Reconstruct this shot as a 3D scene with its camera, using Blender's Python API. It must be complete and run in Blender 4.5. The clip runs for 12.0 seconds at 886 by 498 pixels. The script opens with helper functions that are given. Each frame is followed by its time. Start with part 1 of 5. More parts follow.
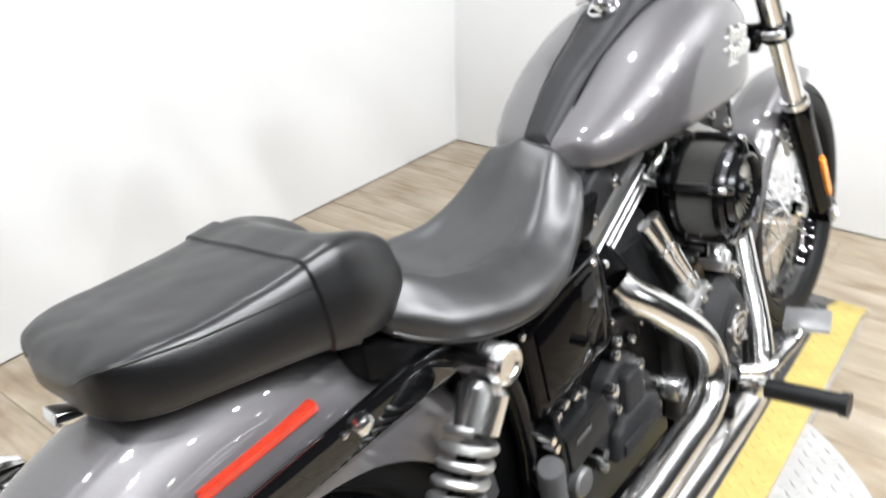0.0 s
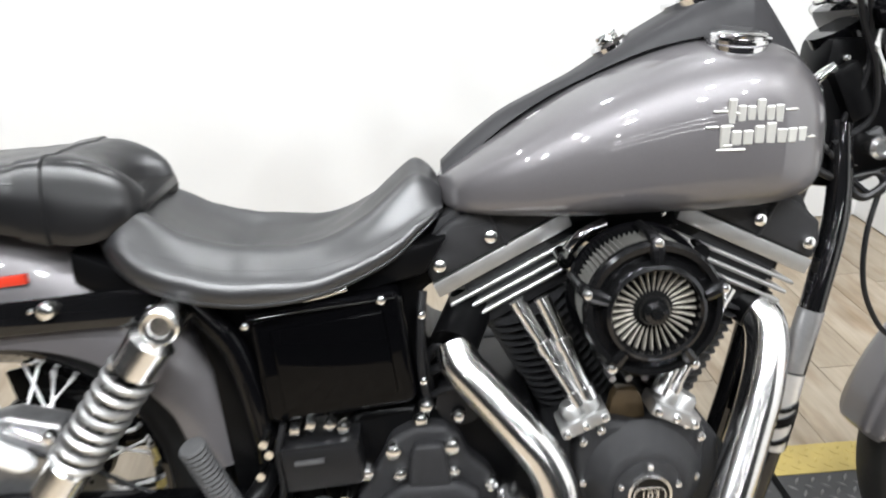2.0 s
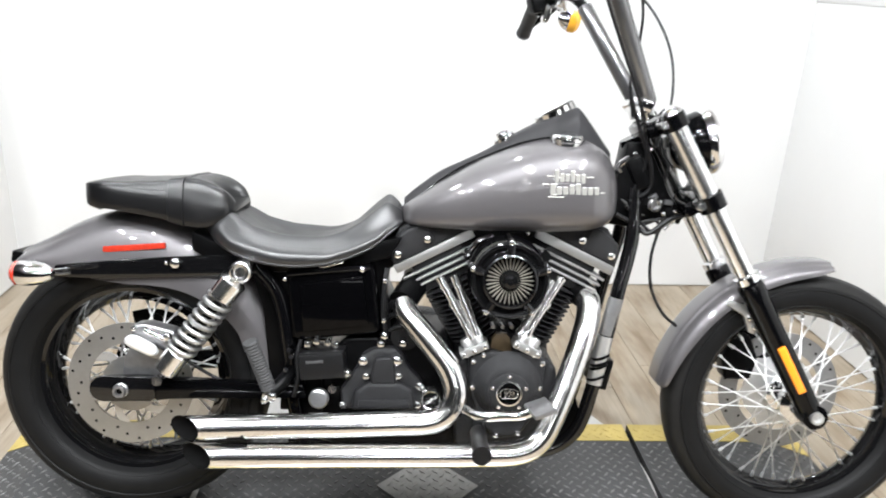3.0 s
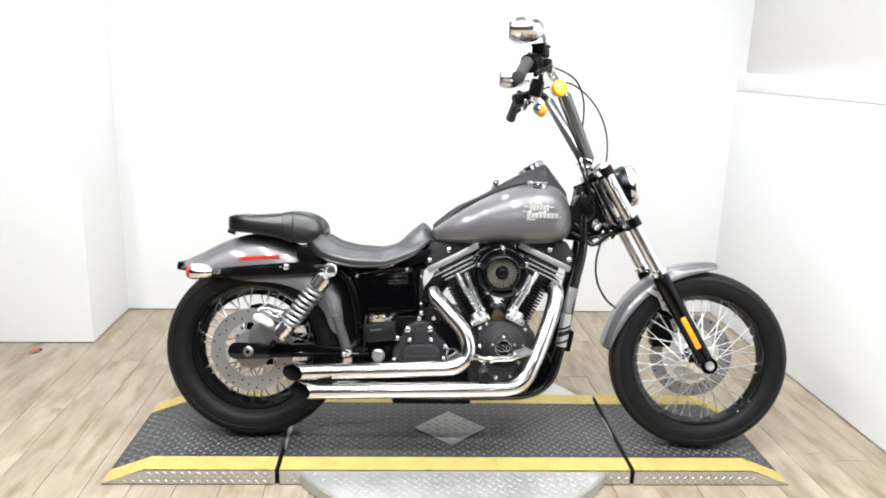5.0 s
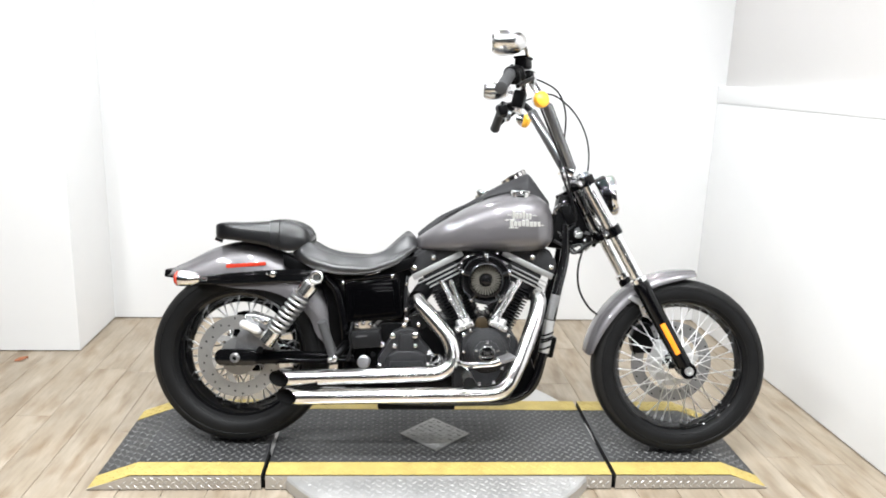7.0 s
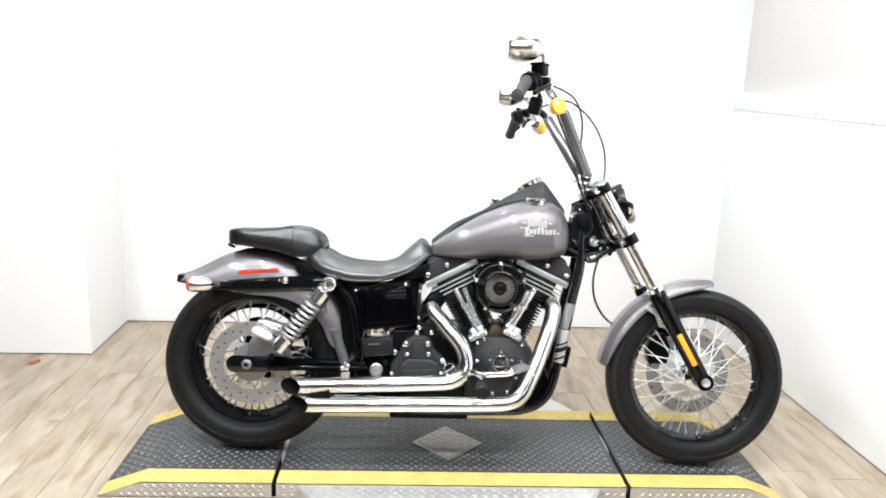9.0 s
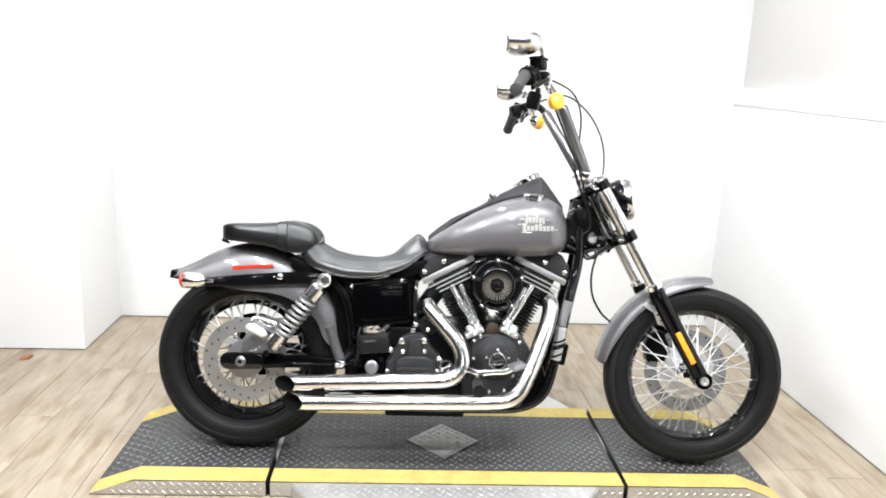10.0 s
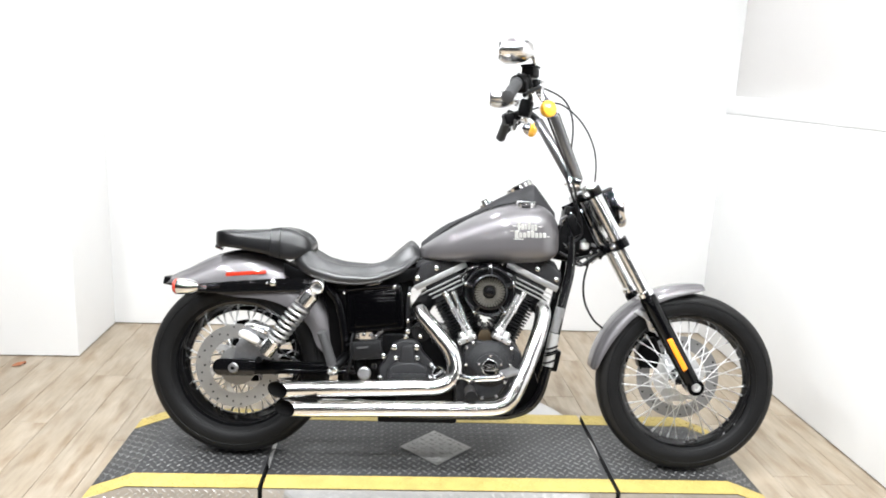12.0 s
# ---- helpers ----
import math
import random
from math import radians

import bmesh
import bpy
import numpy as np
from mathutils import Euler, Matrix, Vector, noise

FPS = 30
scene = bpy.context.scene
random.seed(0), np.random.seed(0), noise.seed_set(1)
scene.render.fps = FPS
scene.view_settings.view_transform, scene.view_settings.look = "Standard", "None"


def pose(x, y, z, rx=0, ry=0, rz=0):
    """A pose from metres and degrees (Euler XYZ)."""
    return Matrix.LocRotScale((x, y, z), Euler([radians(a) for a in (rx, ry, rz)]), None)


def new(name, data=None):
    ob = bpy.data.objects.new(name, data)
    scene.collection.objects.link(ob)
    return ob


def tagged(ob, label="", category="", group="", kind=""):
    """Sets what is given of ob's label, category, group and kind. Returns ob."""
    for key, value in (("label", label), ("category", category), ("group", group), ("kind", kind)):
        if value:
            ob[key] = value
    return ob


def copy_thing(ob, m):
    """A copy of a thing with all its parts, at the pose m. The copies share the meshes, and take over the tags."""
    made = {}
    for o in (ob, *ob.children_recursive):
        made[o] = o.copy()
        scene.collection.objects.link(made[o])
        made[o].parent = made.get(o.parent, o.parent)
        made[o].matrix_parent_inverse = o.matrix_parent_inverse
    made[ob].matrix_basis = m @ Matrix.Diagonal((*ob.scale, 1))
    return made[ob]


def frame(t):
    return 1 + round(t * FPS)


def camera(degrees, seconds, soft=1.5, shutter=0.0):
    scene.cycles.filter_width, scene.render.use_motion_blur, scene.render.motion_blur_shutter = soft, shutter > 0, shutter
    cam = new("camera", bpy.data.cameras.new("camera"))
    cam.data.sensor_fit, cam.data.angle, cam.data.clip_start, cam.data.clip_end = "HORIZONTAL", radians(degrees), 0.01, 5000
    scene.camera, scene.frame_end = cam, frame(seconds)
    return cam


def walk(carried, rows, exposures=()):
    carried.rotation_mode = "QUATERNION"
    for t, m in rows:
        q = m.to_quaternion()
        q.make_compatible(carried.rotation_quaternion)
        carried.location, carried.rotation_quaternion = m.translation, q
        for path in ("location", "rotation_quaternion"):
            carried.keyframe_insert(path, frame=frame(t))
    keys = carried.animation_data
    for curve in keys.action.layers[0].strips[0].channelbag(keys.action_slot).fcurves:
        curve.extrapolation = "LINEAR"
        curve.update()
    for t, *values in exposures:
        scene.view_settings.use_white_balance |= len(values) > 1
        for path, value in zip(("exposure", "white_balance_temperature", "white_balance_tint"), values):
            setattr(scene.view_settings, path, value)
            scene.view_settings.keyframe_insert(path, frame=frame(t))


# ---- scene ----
cam = camera(61.56, 12.0, soft=1.85, shutter=0.35)
# seconds, eye x y z, turn x y z in degrees
PATH = [
    (0.0, -0.284, -0.359, 1.184, 61.66, 1.29, -53.17),
    (0.2, -0.188, -0.426, 1.205, 61.98, 0.18, -46.14),
    (0.5, -0.003, -0.466, 1.186, 59.78, 2.00, -39.30),
    (0.7, 0.144, -0.472, 1.175, 57.41, 1.16, -36.34),
    (1.0, 0.316, -0.483, 1.189, 56.41, 2.09, -29.82),
    (1.2, 0.425, -0.523, 1.186, 57.63, 2.31, -22.38),
    (1.5, 0.528, -0.571, 1.174, 57.83, -0.91, -14.95),
    (1.7, 0.573, -0.650, 1.155, 58.63, 0.44, -10.14),
    (2.0, 0.554, -0.804, 1.156, 63.20, 0.50, -6.91),
    (2.2, 0.530, -0.946, 1.203, 63.56, 0.95, -6.21),
    (2.5, 0.536, -1.176, 1.257, 66.69, -0.77, -4.78),
    (2.7, 0.571, -1.334, 1.264, 66.88, -1.22, -4.33),
    (3.0, 0.602, -1.567, 1.312, 69.63, -2.65, -4.44),
    (3.2, 0.612, -1.701, 1.302, 71.09, -1.09, -4.62),
    (4.8, 0.521, -2.469, 1.392, 76.23, -1.47, -3.57),
    (5.0, 0.496, -2.522, 1.392, 75.67, -1.74, -4.03),
    (5.5, 0.494, -2.571, 1.387, 75.44, -1.64, -4.50),
    (6.0, 0.505, -2.568, 1.390, 75.96, -2.10, -4.71),
    (6.5, 0.503, -2.569, 1.390, 76.24, -1.93, -4.50),
    (7.0, 0.504, -2.570, 1.391, 76.56, -2.01, -4.93),
    (9.0, 0.494, -2.540, 1.399, 76.79, -2.29, -4.02),
    (9.5, 0.498, -2.516, 1.393, 76.23, -2.34, -4.00),
    (10.0, 0.500, -2.508, 1.400, 76.33, -2.52, -4.15),
    (10.5, 0.501, -2.505, 1.397, 76.28, -2.36, -4.23),
    (11.0, 0.506, -2.511, 1.397, 76.70, -2.53, -4.42),
    (11.5, 0.513, -2.521, 1.397, 76.97, -2.61, -4.19),
    (12.0, 0.513, -2.520, 1.397, 76.98, -2.63, -4.40),
]
walk(cam, [(t, pose(*p)) for t, *p in PATH], [(0.0, -0.03), (1.0, 0.02), (2.0, -0.04), (2.5, -0.03), (3.2, 0.03), (5.0, -0.03), (6.0, -0.05), (7.0, -0.03), (9.0, 0.1), (12.0, 0.12)])

# ---- light ----
world = bpy.data.worlds.new("world")
scene.world = world
world.use_nodes = True
world.node_tree.nodes["Background"].inputs[0].default_value = (1.0, 0.98, 0.95, 1)
world.node_tree.nodes["Background"].inputs[1].default_value = 0.3
scene.view_settings.exposure = 0.0
CEIL = 3.1
FLOOR = -0.0575


# ---- materials ----
def material(name, colour, rough=0.5, metal=0.0, coat=0.0, vary=0.0, scale=8.0, bump=0.0, bump_scale=200.0,
             rough_vary=0.0, stretch=(1, 1, 1), per_object=0.0, tint=None, transmission=0.0, emission=0.0, spec=0.5):
    """A principled material with large and fine variation of colour, gloss and relief."""
    m = bpy.data.materials.new(name)
    m.use_nodes = True
    nt = m.node_tree
    nd, ln = nt.nodes, nt.links
    b = nd["Principled BSDF"]
    b.inputs["Base Color"].default_value = (*colour, 1)
    b.inputs["Roughness"].default_value = rough
    b.inputs["Metallic"].default_value = metal
    b.inputs["Coat Weight"].default_value = coat
    b.inputs["Coat Roughness"].default_value = 0.03
    b.inputs["Transmission Weight"].default_value = transmission
    b.inputs["Specular IOR Level"].default_value = spec
    if emission:
        b.inputs["Emission Color"].default_value = (*colour, 1)
        b.inputs["Emission Strength"].default_value = emission
    co = nd.new("ShaderNodeTexCoord")
    mp = nd.new("ShaderNodeMapping")
    mp.inputs["Scale"].default_value = stretch
    ln.new(co.outputs["Object"], mp.inputs["Vector"])
    if per_object:
        # each piece takes its own stretch of the grain
        own = nd.new("ShaderNodeObjectInfo")
        mul = nd.new("ShaderNodeVectorMath")
        mul.operation = "MULTIPLY"
        mul.inputs[1].default_value = (61.0, 37.0, 13.0)
        ln.new(own.outputs["Random"], mul.inputs[0])
        ln.new(mul.outputs["Vector"], mp.inputs["Location"])
    if vary or rough_vary:
        n = nd.new("ShaderNodeTexNoise")
        n.inputs["Scale"].default_value = scale
        n.inputs["Detail"].default_value = 6
        n.inputs["Roughness"].default_value = 0.65
        ln.new(mp.outputs["Vector"], n.inputs["Vector"])
        if vary:
            mix = nd.new("ShaderNodeMix")
            mix.data_type = "RGBA"
            low = tint or tuple(c * (1 - vary) for c in colour)
            mix.inputs["A"].default_value = (*low, 1)
            mix.inputs["B"].default_value = (*(min(1, c * (1 + vary)) for c in colour), 1)
            ln.new(n.outputs["Fac"], mix.inputs["Factor"])
            out = mix.outputs["Result"]
            if per_object:
                info = nd.new("ShaderNodeObjectInfo")
                hsv = nd.new("ShaderNodeHueSaturation")
                mr = nd.new("ShaderNodeMapRange")
                mr.inputs["To Min"].default_value = 1 - per_object
                mr.inputs["To Max"].default_value = 1 + per_object
                ln.new(info.outputs["Random"], mr.inputs["Value"])
                ln.new(mr.outputs["Result"], hsv.inputs["Value"])
                ln.new(out, hsv.inputs["Color"])
                out = hsv.outputs["Color"]
            ln.new(out, b.inputs["Base Color"])
        if rough_vary:
            mr = nd.new("ShaderNodeMapRange")
            mr.inputs["To Min"].default_value = max(0.0, rough - rough_vary)
            mr.inputs["To Max"].default_value = min(1.0, rough + rough_vary)
            ln.new(n.outputs["Fac"], mr.inputs["Value"])
            ln.new(mr.outputs["Result"], b.inputs["Roughness"])
    if bump:
        n2 = nd.new("ShaderNodeTexNoise")
        n2.inputs["Scale"].default_value = bump_scale
        n2.inputs["Detail"].default_value = 3
        ln.new(mp.outputs["Vector"], n2.inputs["Vector"])
        bp = nd.new("ShaderNodeBump")
        bp.inputs["Strength"].default_value = bump
        bp.inputs["Distance"].default_value = 0.002
        ln.new(n2.outputs["Fac"], bp.inputs["Height"])
        ln.new(bp.outputs["Normal"], b.inputs["Normal"])
    return m


def wood(name):
    """Printed oak planks: streaked grain, cloudy patches and a few darker knots, each plank its own piece."""
    m = material(name, (0.232, 0.189, 0.138), 0.42, vary=0.35, scale=2.0, stretch=(1.6, 5.0, 1), tint=(0.145, 0.119, 0.085), per_object=0.03, bump=0.06, bump_scale=40.0, rough_vary=0.08)
    nd, ln = m.node_tree.nodes, m.node_tree.links
    b = nd["Principled BSDF"]
    mp = next(n for n in nd if n.type == "MAPPING")
    base = b.inputs["Base Color"].links[0].from_socket
    for scale, stretch, lo, hi, low, amount in ((9.0, (0.5, 1.6, 1), 0.42, 0.75, (0.62, 0.58, 0.53), 0.5), (3.0, (0.8, 0.7, 1), 0.35, 0.65, (1.22, 1.26, 1.33), 1.0), (4.0, (0.7, 0.8, 1), 0.48, 0.72, (0.62, 0.52, 0.41), 0.9)):
        sc = nd.new("ShaderNodeVectorMath")
        sc.operation = "MULTIPLY"
        sc.inputs[1].default_value = stretch
        ln.new(mp.outputs["Vector"], sc.inputs[0])
        n = nd.new("ShaderNodeTexNoise")
        n.inputs["Scale"].default_value = scale
        n.inputs["Detail"].default_value = 5
        ln.new(sc.outputs["Vector"], n.inputs["Vector"])
        r = nd.new("ShaderNodeMapRange")
        r.inputs["From Min"].default_value, r.inputs["From Max"].default_value = lo, hi
        r.inputs["To Max"].default_value = amount
        ln.new(n.outputs["Fac"], r.inputs["Value"])
        mix = nd.new("ShaderNodeMix")
        mix.data_type, mix.blend_type = "RGBA", "MULTIPLY"
        mix.inputs["B"].default_value = (*low, 1)
        ln.new(r.outputs["Result"], mix.inputs["Factor"])
        ln.new(base, mix.inputs["A"])
        base = mix.outputs["Result"]
    ln.new(base, b.inputs["Base Color"])
    return m


PAINT = material("grey metallic paint", (0.104, 0.098, 0.1025), 0.45, 0.58, 1.0, 0.2, 900.0)
CONSOLE = material("dark grey paint", (0.024, 0.0235, 0.025), 0.45, 0.0, 0.0, 0.15, 60.0, spec=0.14)
CHROME = material("chrome", (0.78, 0.78, 0.785), 0.10, 1.0, rough_vary=0.04, scale=30.0)
SPOKE = material("plated spoke", (0.86, 0.86, 0.86), 0.34, 0.55, vary=0.05, scale=40.0)
STEEL = material("brushed steel", (0.70, 0.70, 0.70), 0.38, 0.9, vary=0.15, scale=40.0, rough_vary=0.1)
ALLOY = material("machined alloy", (0.43, 0.43, 0.427), 0.44, 1.0, vary=0.14, scale=60.0, rough_vary=0.08)
POLISHED = material("polished plated metal", (0.80, 0.80, 0.80), 0.22, 1.0, vary=0.04, scale=40.0, rough_vary=0.05)
GUNMETAL = material("dark plated metal", (0.036, 0.036, 0.038), 0.16, 0.9, vary=0.1, scale=40.0)
BROWNMETAL = material("brown tinted metal", (0.065, 0.045, 0.024), 0.42, 0.5, vary=0.45, scale=35.0)
DULL = material("dull scuffed metal", (0.30, 0.30, 0.305), 0.36, 0.85, vary=0.3, scale=50.0, rough_vary=0.12)
BADGE = material("satin silver", (0.5, 0.495, 0.47), 0.42, 0.6, vary=0.05, scale=60.0)
GLOSS = material("gloss black enamel", (0.0015, 0.0015, 0.0018), 0.08, 0.0, 0.0, spec=0.22, rough_vary=0.03, scale=20.0)
BOXBLACK = material("polished black plastic", (0.001, 0.001, 0.0012), 0.05, 0.0, spec=0.12, rough_vary=0.02, scale=20.0)
WRINKLE = material("wrinkle black finish", (0.012, 0.012, 0.013), 0.48, 0.0, spec=0.22, vary=0.3, scale=60.0, bump=0.55, bump_scale=900.0)
SATIN = material("satin black", (0.0018, 0.0018, 0.002), 0.32, 0.0, spec=0.09, vary=0.2, scale=30.0)
# rider seat: greyer than the pillion vinyl, its wall sheen put into the colour
SHEENVINYL = material("black vinyl lightened for sheen", (0.009, 0.009, 0.0098), 0.39, 0.0, spec=0.78, vary=0.3, scale=14.0, bump=0.07, bump_scale=900.0, rough_vary=0.05)
LEATHER = material("black vinyl", (0.0042, 0.0042, 0.0047), 0.31, 0.0, spec=0.5, vary=0.3, scale=14.0, bump=0.07, bump_scale=900.0, rough_vary=0.05)
RUBBER = material("tyre rubber", (0.006, 0.006, 0.0062), 0.5, spec=0.12, vary=0.35, scale=18.0, bump=0.2, bump_scale=300.0, rough_vary=0.1)
# a touch lighter than the sidewall, for the sheen on the tyre shoulder
TREADRUBBER = material("lightened tread rubber", (0.009, 0.0088, 0.0086), 0.5, spec=0.16, vary=0.5, scale=25.0, bump=0.15, bump_scale=250.0)
GRIP = material("grip rubber", (0.042, 0.042, 0.043), 0.65, spec=0.3, vary=0.2, scale=40.0, bump=0.3, bump_scale=300.0)
BARS = material("satin black bar", (0.16, 0.16, 0.163), 0.22, 0.7, vary=0.15, scale=30.0)
WIRE = material("wire sleeve", (0.045, 0.044, 0.043), 0.34, spec=0.5, vary=0.2, scale=60.0)
PLASTIC = material("black plastic", (0.0045, 0.0045, 0.005), 0.42, spec=0.25, vary=0.15, scale=40.0, bump=0.15, bump_scale=500.0)
RIMBLACK = material("gloss black rim enamel", (0.003, 0.003, 0.0033), 0.035, 0.0, spec=0.6)
PIPE = material("polished exhaust chrome", (0.79, 0.785, 0.78), 0.17, 1.0, rough_vary=0.05, scale=9.0, stretch=(1, 4, 4))
# near black that stands for the shade inside bores, holes, grooves and seams
HOLE = material("near-black recess fill", (0.004, 0.004, 0.004), 0.9, spec=0.05)
RED = material("red reflector", (0.36, 0.026, 0.012), 0.25, 0.0, 0.5, vary=0.5, scale=110.0)
SIGNAL = material("amber lens", (0.95, 0.44, 0.035), 0.25, 0.0, 0.5, vary=0.15, scale=250.0)
AMBER = material("amber reflector", (0.92, 0.27, 0.018), 0.25, 0.0, 0.5, vary=0.15, scale=250.0)
LENS = material("clear lens", (0.85, 0.87, 0.9), 0.05, 0.2, 0.8)
DIAL = material("dial face", (0.8, 0.8, 0.78), 0.3, 0.0, 0.8, vary=0.2, scale=150.0)
PLEAT = material("filter gauze", (0.105, 0.102, 0.094), 0.7, 0.2, vary=0.3, scale=300.0)
VANE = material("filter vanes", (0.17, 0.158, 0.135), 0.5, 0.4, vary=0.2, scale=90.0)
MIRROR = material("mirror glass", (0.9, 0.9, 0.9), 0.02, 1.0)
WALL = material("white wall paint", (0.675, 0.675, 0.672), 0.6, vary=0.035, scale=2.5, bump=0.05, bump_scale=120.0)
DARKWALL = material("dark grey wall paint", (0.022, 0.0225, 0.024), 0.7, spec=0.1, vary=0.1, scale=2.0)
CEILING = material("dark grey ceiling paint", (0.13, 0.13, 0.133), 0.8, vary=0.02, scale=2.0)
WOOD = wood("wood look plank")
DARKSHEET = material("dark floor sheet", (0.014, 0.014, 0.0155), 0.95, spec=0.0, vary=0.3, scale=30.0, bump=0.3, bump_scale=200.0)
# white wall paint toned down, as less light reaches the upper right wall
WALLDIM = material("dimmed wall paint", (0.555, 0.54, 0.527), 0.6, vary=0.03, scale=1.5)
JOINT = material("plank joint", (0.15, 0.122, 0.088), 0.7)
TREAD = material("worn black tread plate", (0.032, 0.032, 0.033), 0.45, 0.2, vary=0.5, scale=7.0, bump=0.1, bump_scale=200.0, rough_vary=0.12)
WORN = material("worn tread tops", (0.14, 0.139, 0.136), 0.42, 0.4, vary=0.65, scale=5.0, rough_vary=0.12)
BARE = material("bare tread plate", (0.44, 0.433, 0.423), 0.44, 0.7, vary=0.22, scale=9.0, rough_vary=0.12)
SIDE = material("stained bare side plate", (0.46, 0.435, 0.40), 0.38, 0.72, vary=0.3, scale=7.0, rough_vary=0.1)
ROTOR = material("ground steel rotor", (0.34, 0.34, 0.34), 0.4, 0.9, vary=0.2, scale=40.0)
INLAY = material("scuffed bare plate", (0.30, 0.295, 0.285), 0.45, 0.6, vary=0.5, scale=40.0, rough_vary=0.15)
YELLOW = material("yellow line paint", (0.37, 0.282, 0.082), 0.6, vary=0.3, scale=14.0, bump=0.1, bump_scale=150.0)
LAMP = material("lamp diffuser", (0.98, 0.985, 1.0), 0.5, emission=18.0)
LEAF = material("dry leaf", (0.22, 0.075, 0.03), 0.7, vary=0.3, scale=60.0)
LEAF_AT = (-1.21, 1.008)
LAMPBODY = material("lamp housing", (0.75, 0.75, 0.75), 0.5)


# ---- mesh helpers ----
def part(name, bm, mat, parent=None, label="", sharp=35):
    """Links a bmesh as one mesh object under its thing."""
    bmesh.ops.recalc_face_normals(bm, faces=bm.faces)
    me = bpy.data.meshes.new(name)
    bm.to_mesh(me)
    bm.free()
    me.polygons.foreach_set("use_smooth", [True] * len(me.polygons))
    me.set_sharp_from_angle(angle=radians(sharp))
    me.materials.append(mat)
    ob = new(name, me)
    ob.parent = parent
    if label:
        ob["label"] = label
    return ob


def share(name, me, parent, m, label=""):
    """One more object on a mesh that alike pieces share."""
    ob = new(name, me)
    ob.parent = parent
    ob.matrix_basis = m
    if label:
        ob["label"] = label
    return ob


def merge(bm, other):
    me = bpy.data.meshes.new("tmp")
    other.to_mesh(me)
    other.free()
    bm.from_mesh(me)
    bpy.data.meshes.remove(me)


def spline(pts, k=8):
    """A smooth line through points of any dimension."""
    p = [np.array(a, float) for a in pts]
    p = [2 * p[0] - p[1]] + p + [2 * p[-1] - p[-2]]
    out = []
    for i in range(1, len(p) - 2):
        for j in range(k):
            t = j / k
            out.append(0.5 * (2 * p[i] + (p[i + 1] - p[i - 1]) * t + (2 * p[i - 1] - 5 * p[i] + 4 * p[i + 1] - p[i + 2]) * t * t
                              + (3 * p[i] - p[i - 1] - 3 * p[i + 1] + p[i + 2]) * t ** 3))
    out.append(p[-2])
    return out


def loft(bm, rings, cap=True, closed=True):
    rows = [[bm.verts.new(tuple(v)) for v in r] for r in rings]
    n = len(rows[0])
    for a, b in zip(rows, rows[1:]):
        for i in range(n if closed else n - 1):
            j = (i + 1) % n
            bm.faces.new((a[i], a[j], b[j], b[i]))
    if cap and closed:
        bm.faces.new(rows[0])
        bm.faces.new(rows[-1])
    return rows


def sweep(bm, pts, rad, n=14, k=0, cap=True, slash=0.0):
    """A round tube along points; rad: one radius or one a point. slash: how far its last end is cut back on the outer side."""
    rad = [rad] * len(pts) if isinstance(rad, (int, float)) else rad
    rows = [(*p, r) for p, r in zip(pts, rad)]
    rows = spline(rows, k) if k else [np.array(r) for r in rows]
    p = [Vector(r[:3]) for r in rows]
    up, rings = None, []
    for i, q in enumerate(p):
        d = (p[min(i + 1, len(p) - 1)] - p[max(i - 1, 0)]).normalized()
        if up is None:
            up = d.orthogonal().normalized()
        up = (up - d * up.dot(d)).normalized()
        side = d.cross(up)
        r = rows[i][3]
        ring = [q + (up * math.cos(a) + side * math.sin(a)) * r for a in (2 * math.pi * j / n for j in range(n))]
        if slash and i == len(p) - 1:
            ring = [v - d * slash * (q.y - v.y) / r for v in ring]
        rings.append(ring)
    loft(bm, rings, cap)
    return rings


def lathe(bm, prof, at, axis="y", n=40, closed=False, cap=True):
    """Turns (radius, height) pairs round an axis through at."""
    c = Vector(at)
    rings = []
    for i in range(n):
        a = 2 * math.pi * i / n
        u, v = math.cos(a), math.sin(a)
        if isinstance(axis, str):
            f = {"y": lambda r, h: Vector((r * u, h, r * v)), "z": lambda r, h: Vector((r * u, r * v, h)),
                 "x": lambda r, h: Vector((h, r * u, r * v))}[axis]
        else:
            d = Vector(axis).normalized()
            e = d.orthogonal().normalized()
            g = d.cross(e)
            f = lambda r, h: e * (r * u) + g * (r * v) + d * h
        rings.append([c + f(r, h) for r, h in prof])
    rings.append(rings[0])
    rows = [[bm.verts.new(v) for v in r] for r in rings[:-1]]
    rows.append(rows[0])
    m = len(prof)
    for a, b in zip(rows, rows[1:]):
        for i in range(m if closed else m - 1):
            j = (i + 1) % m
            bm.faces.new((a[i], a[j], b[j], b[i]))
    if cap and not closed:
        for i in (0, m - 1):
            if prof[i][0] > 1e-6:
                bm.faces.new([r[i] for r in rows[:-1]])
    bmesh.ops.remove_doubles(bm, verts=bm.verts, dist=1e-6)


def block(size, at, bevel=0.004, turn=(0, 0, 0), seg=2):
    """A rounded block as a bmesh of its own."""
    bm = bmesh.new()
    bmesh.ops.create_cube(bm, size=1)
    bmesh.ops.scale(bm, vec=size, verts=bm.verts)
    if bevel:
        bmesh.ops.bevel(bm, geom=bm.edges[:], offset=bevel, segments=seg, affect="EDGES", profile=0.6)
    bmesh.ops.transform(bm, matrix=pose(*at, *turn), verts=bm.verts)
    return bm


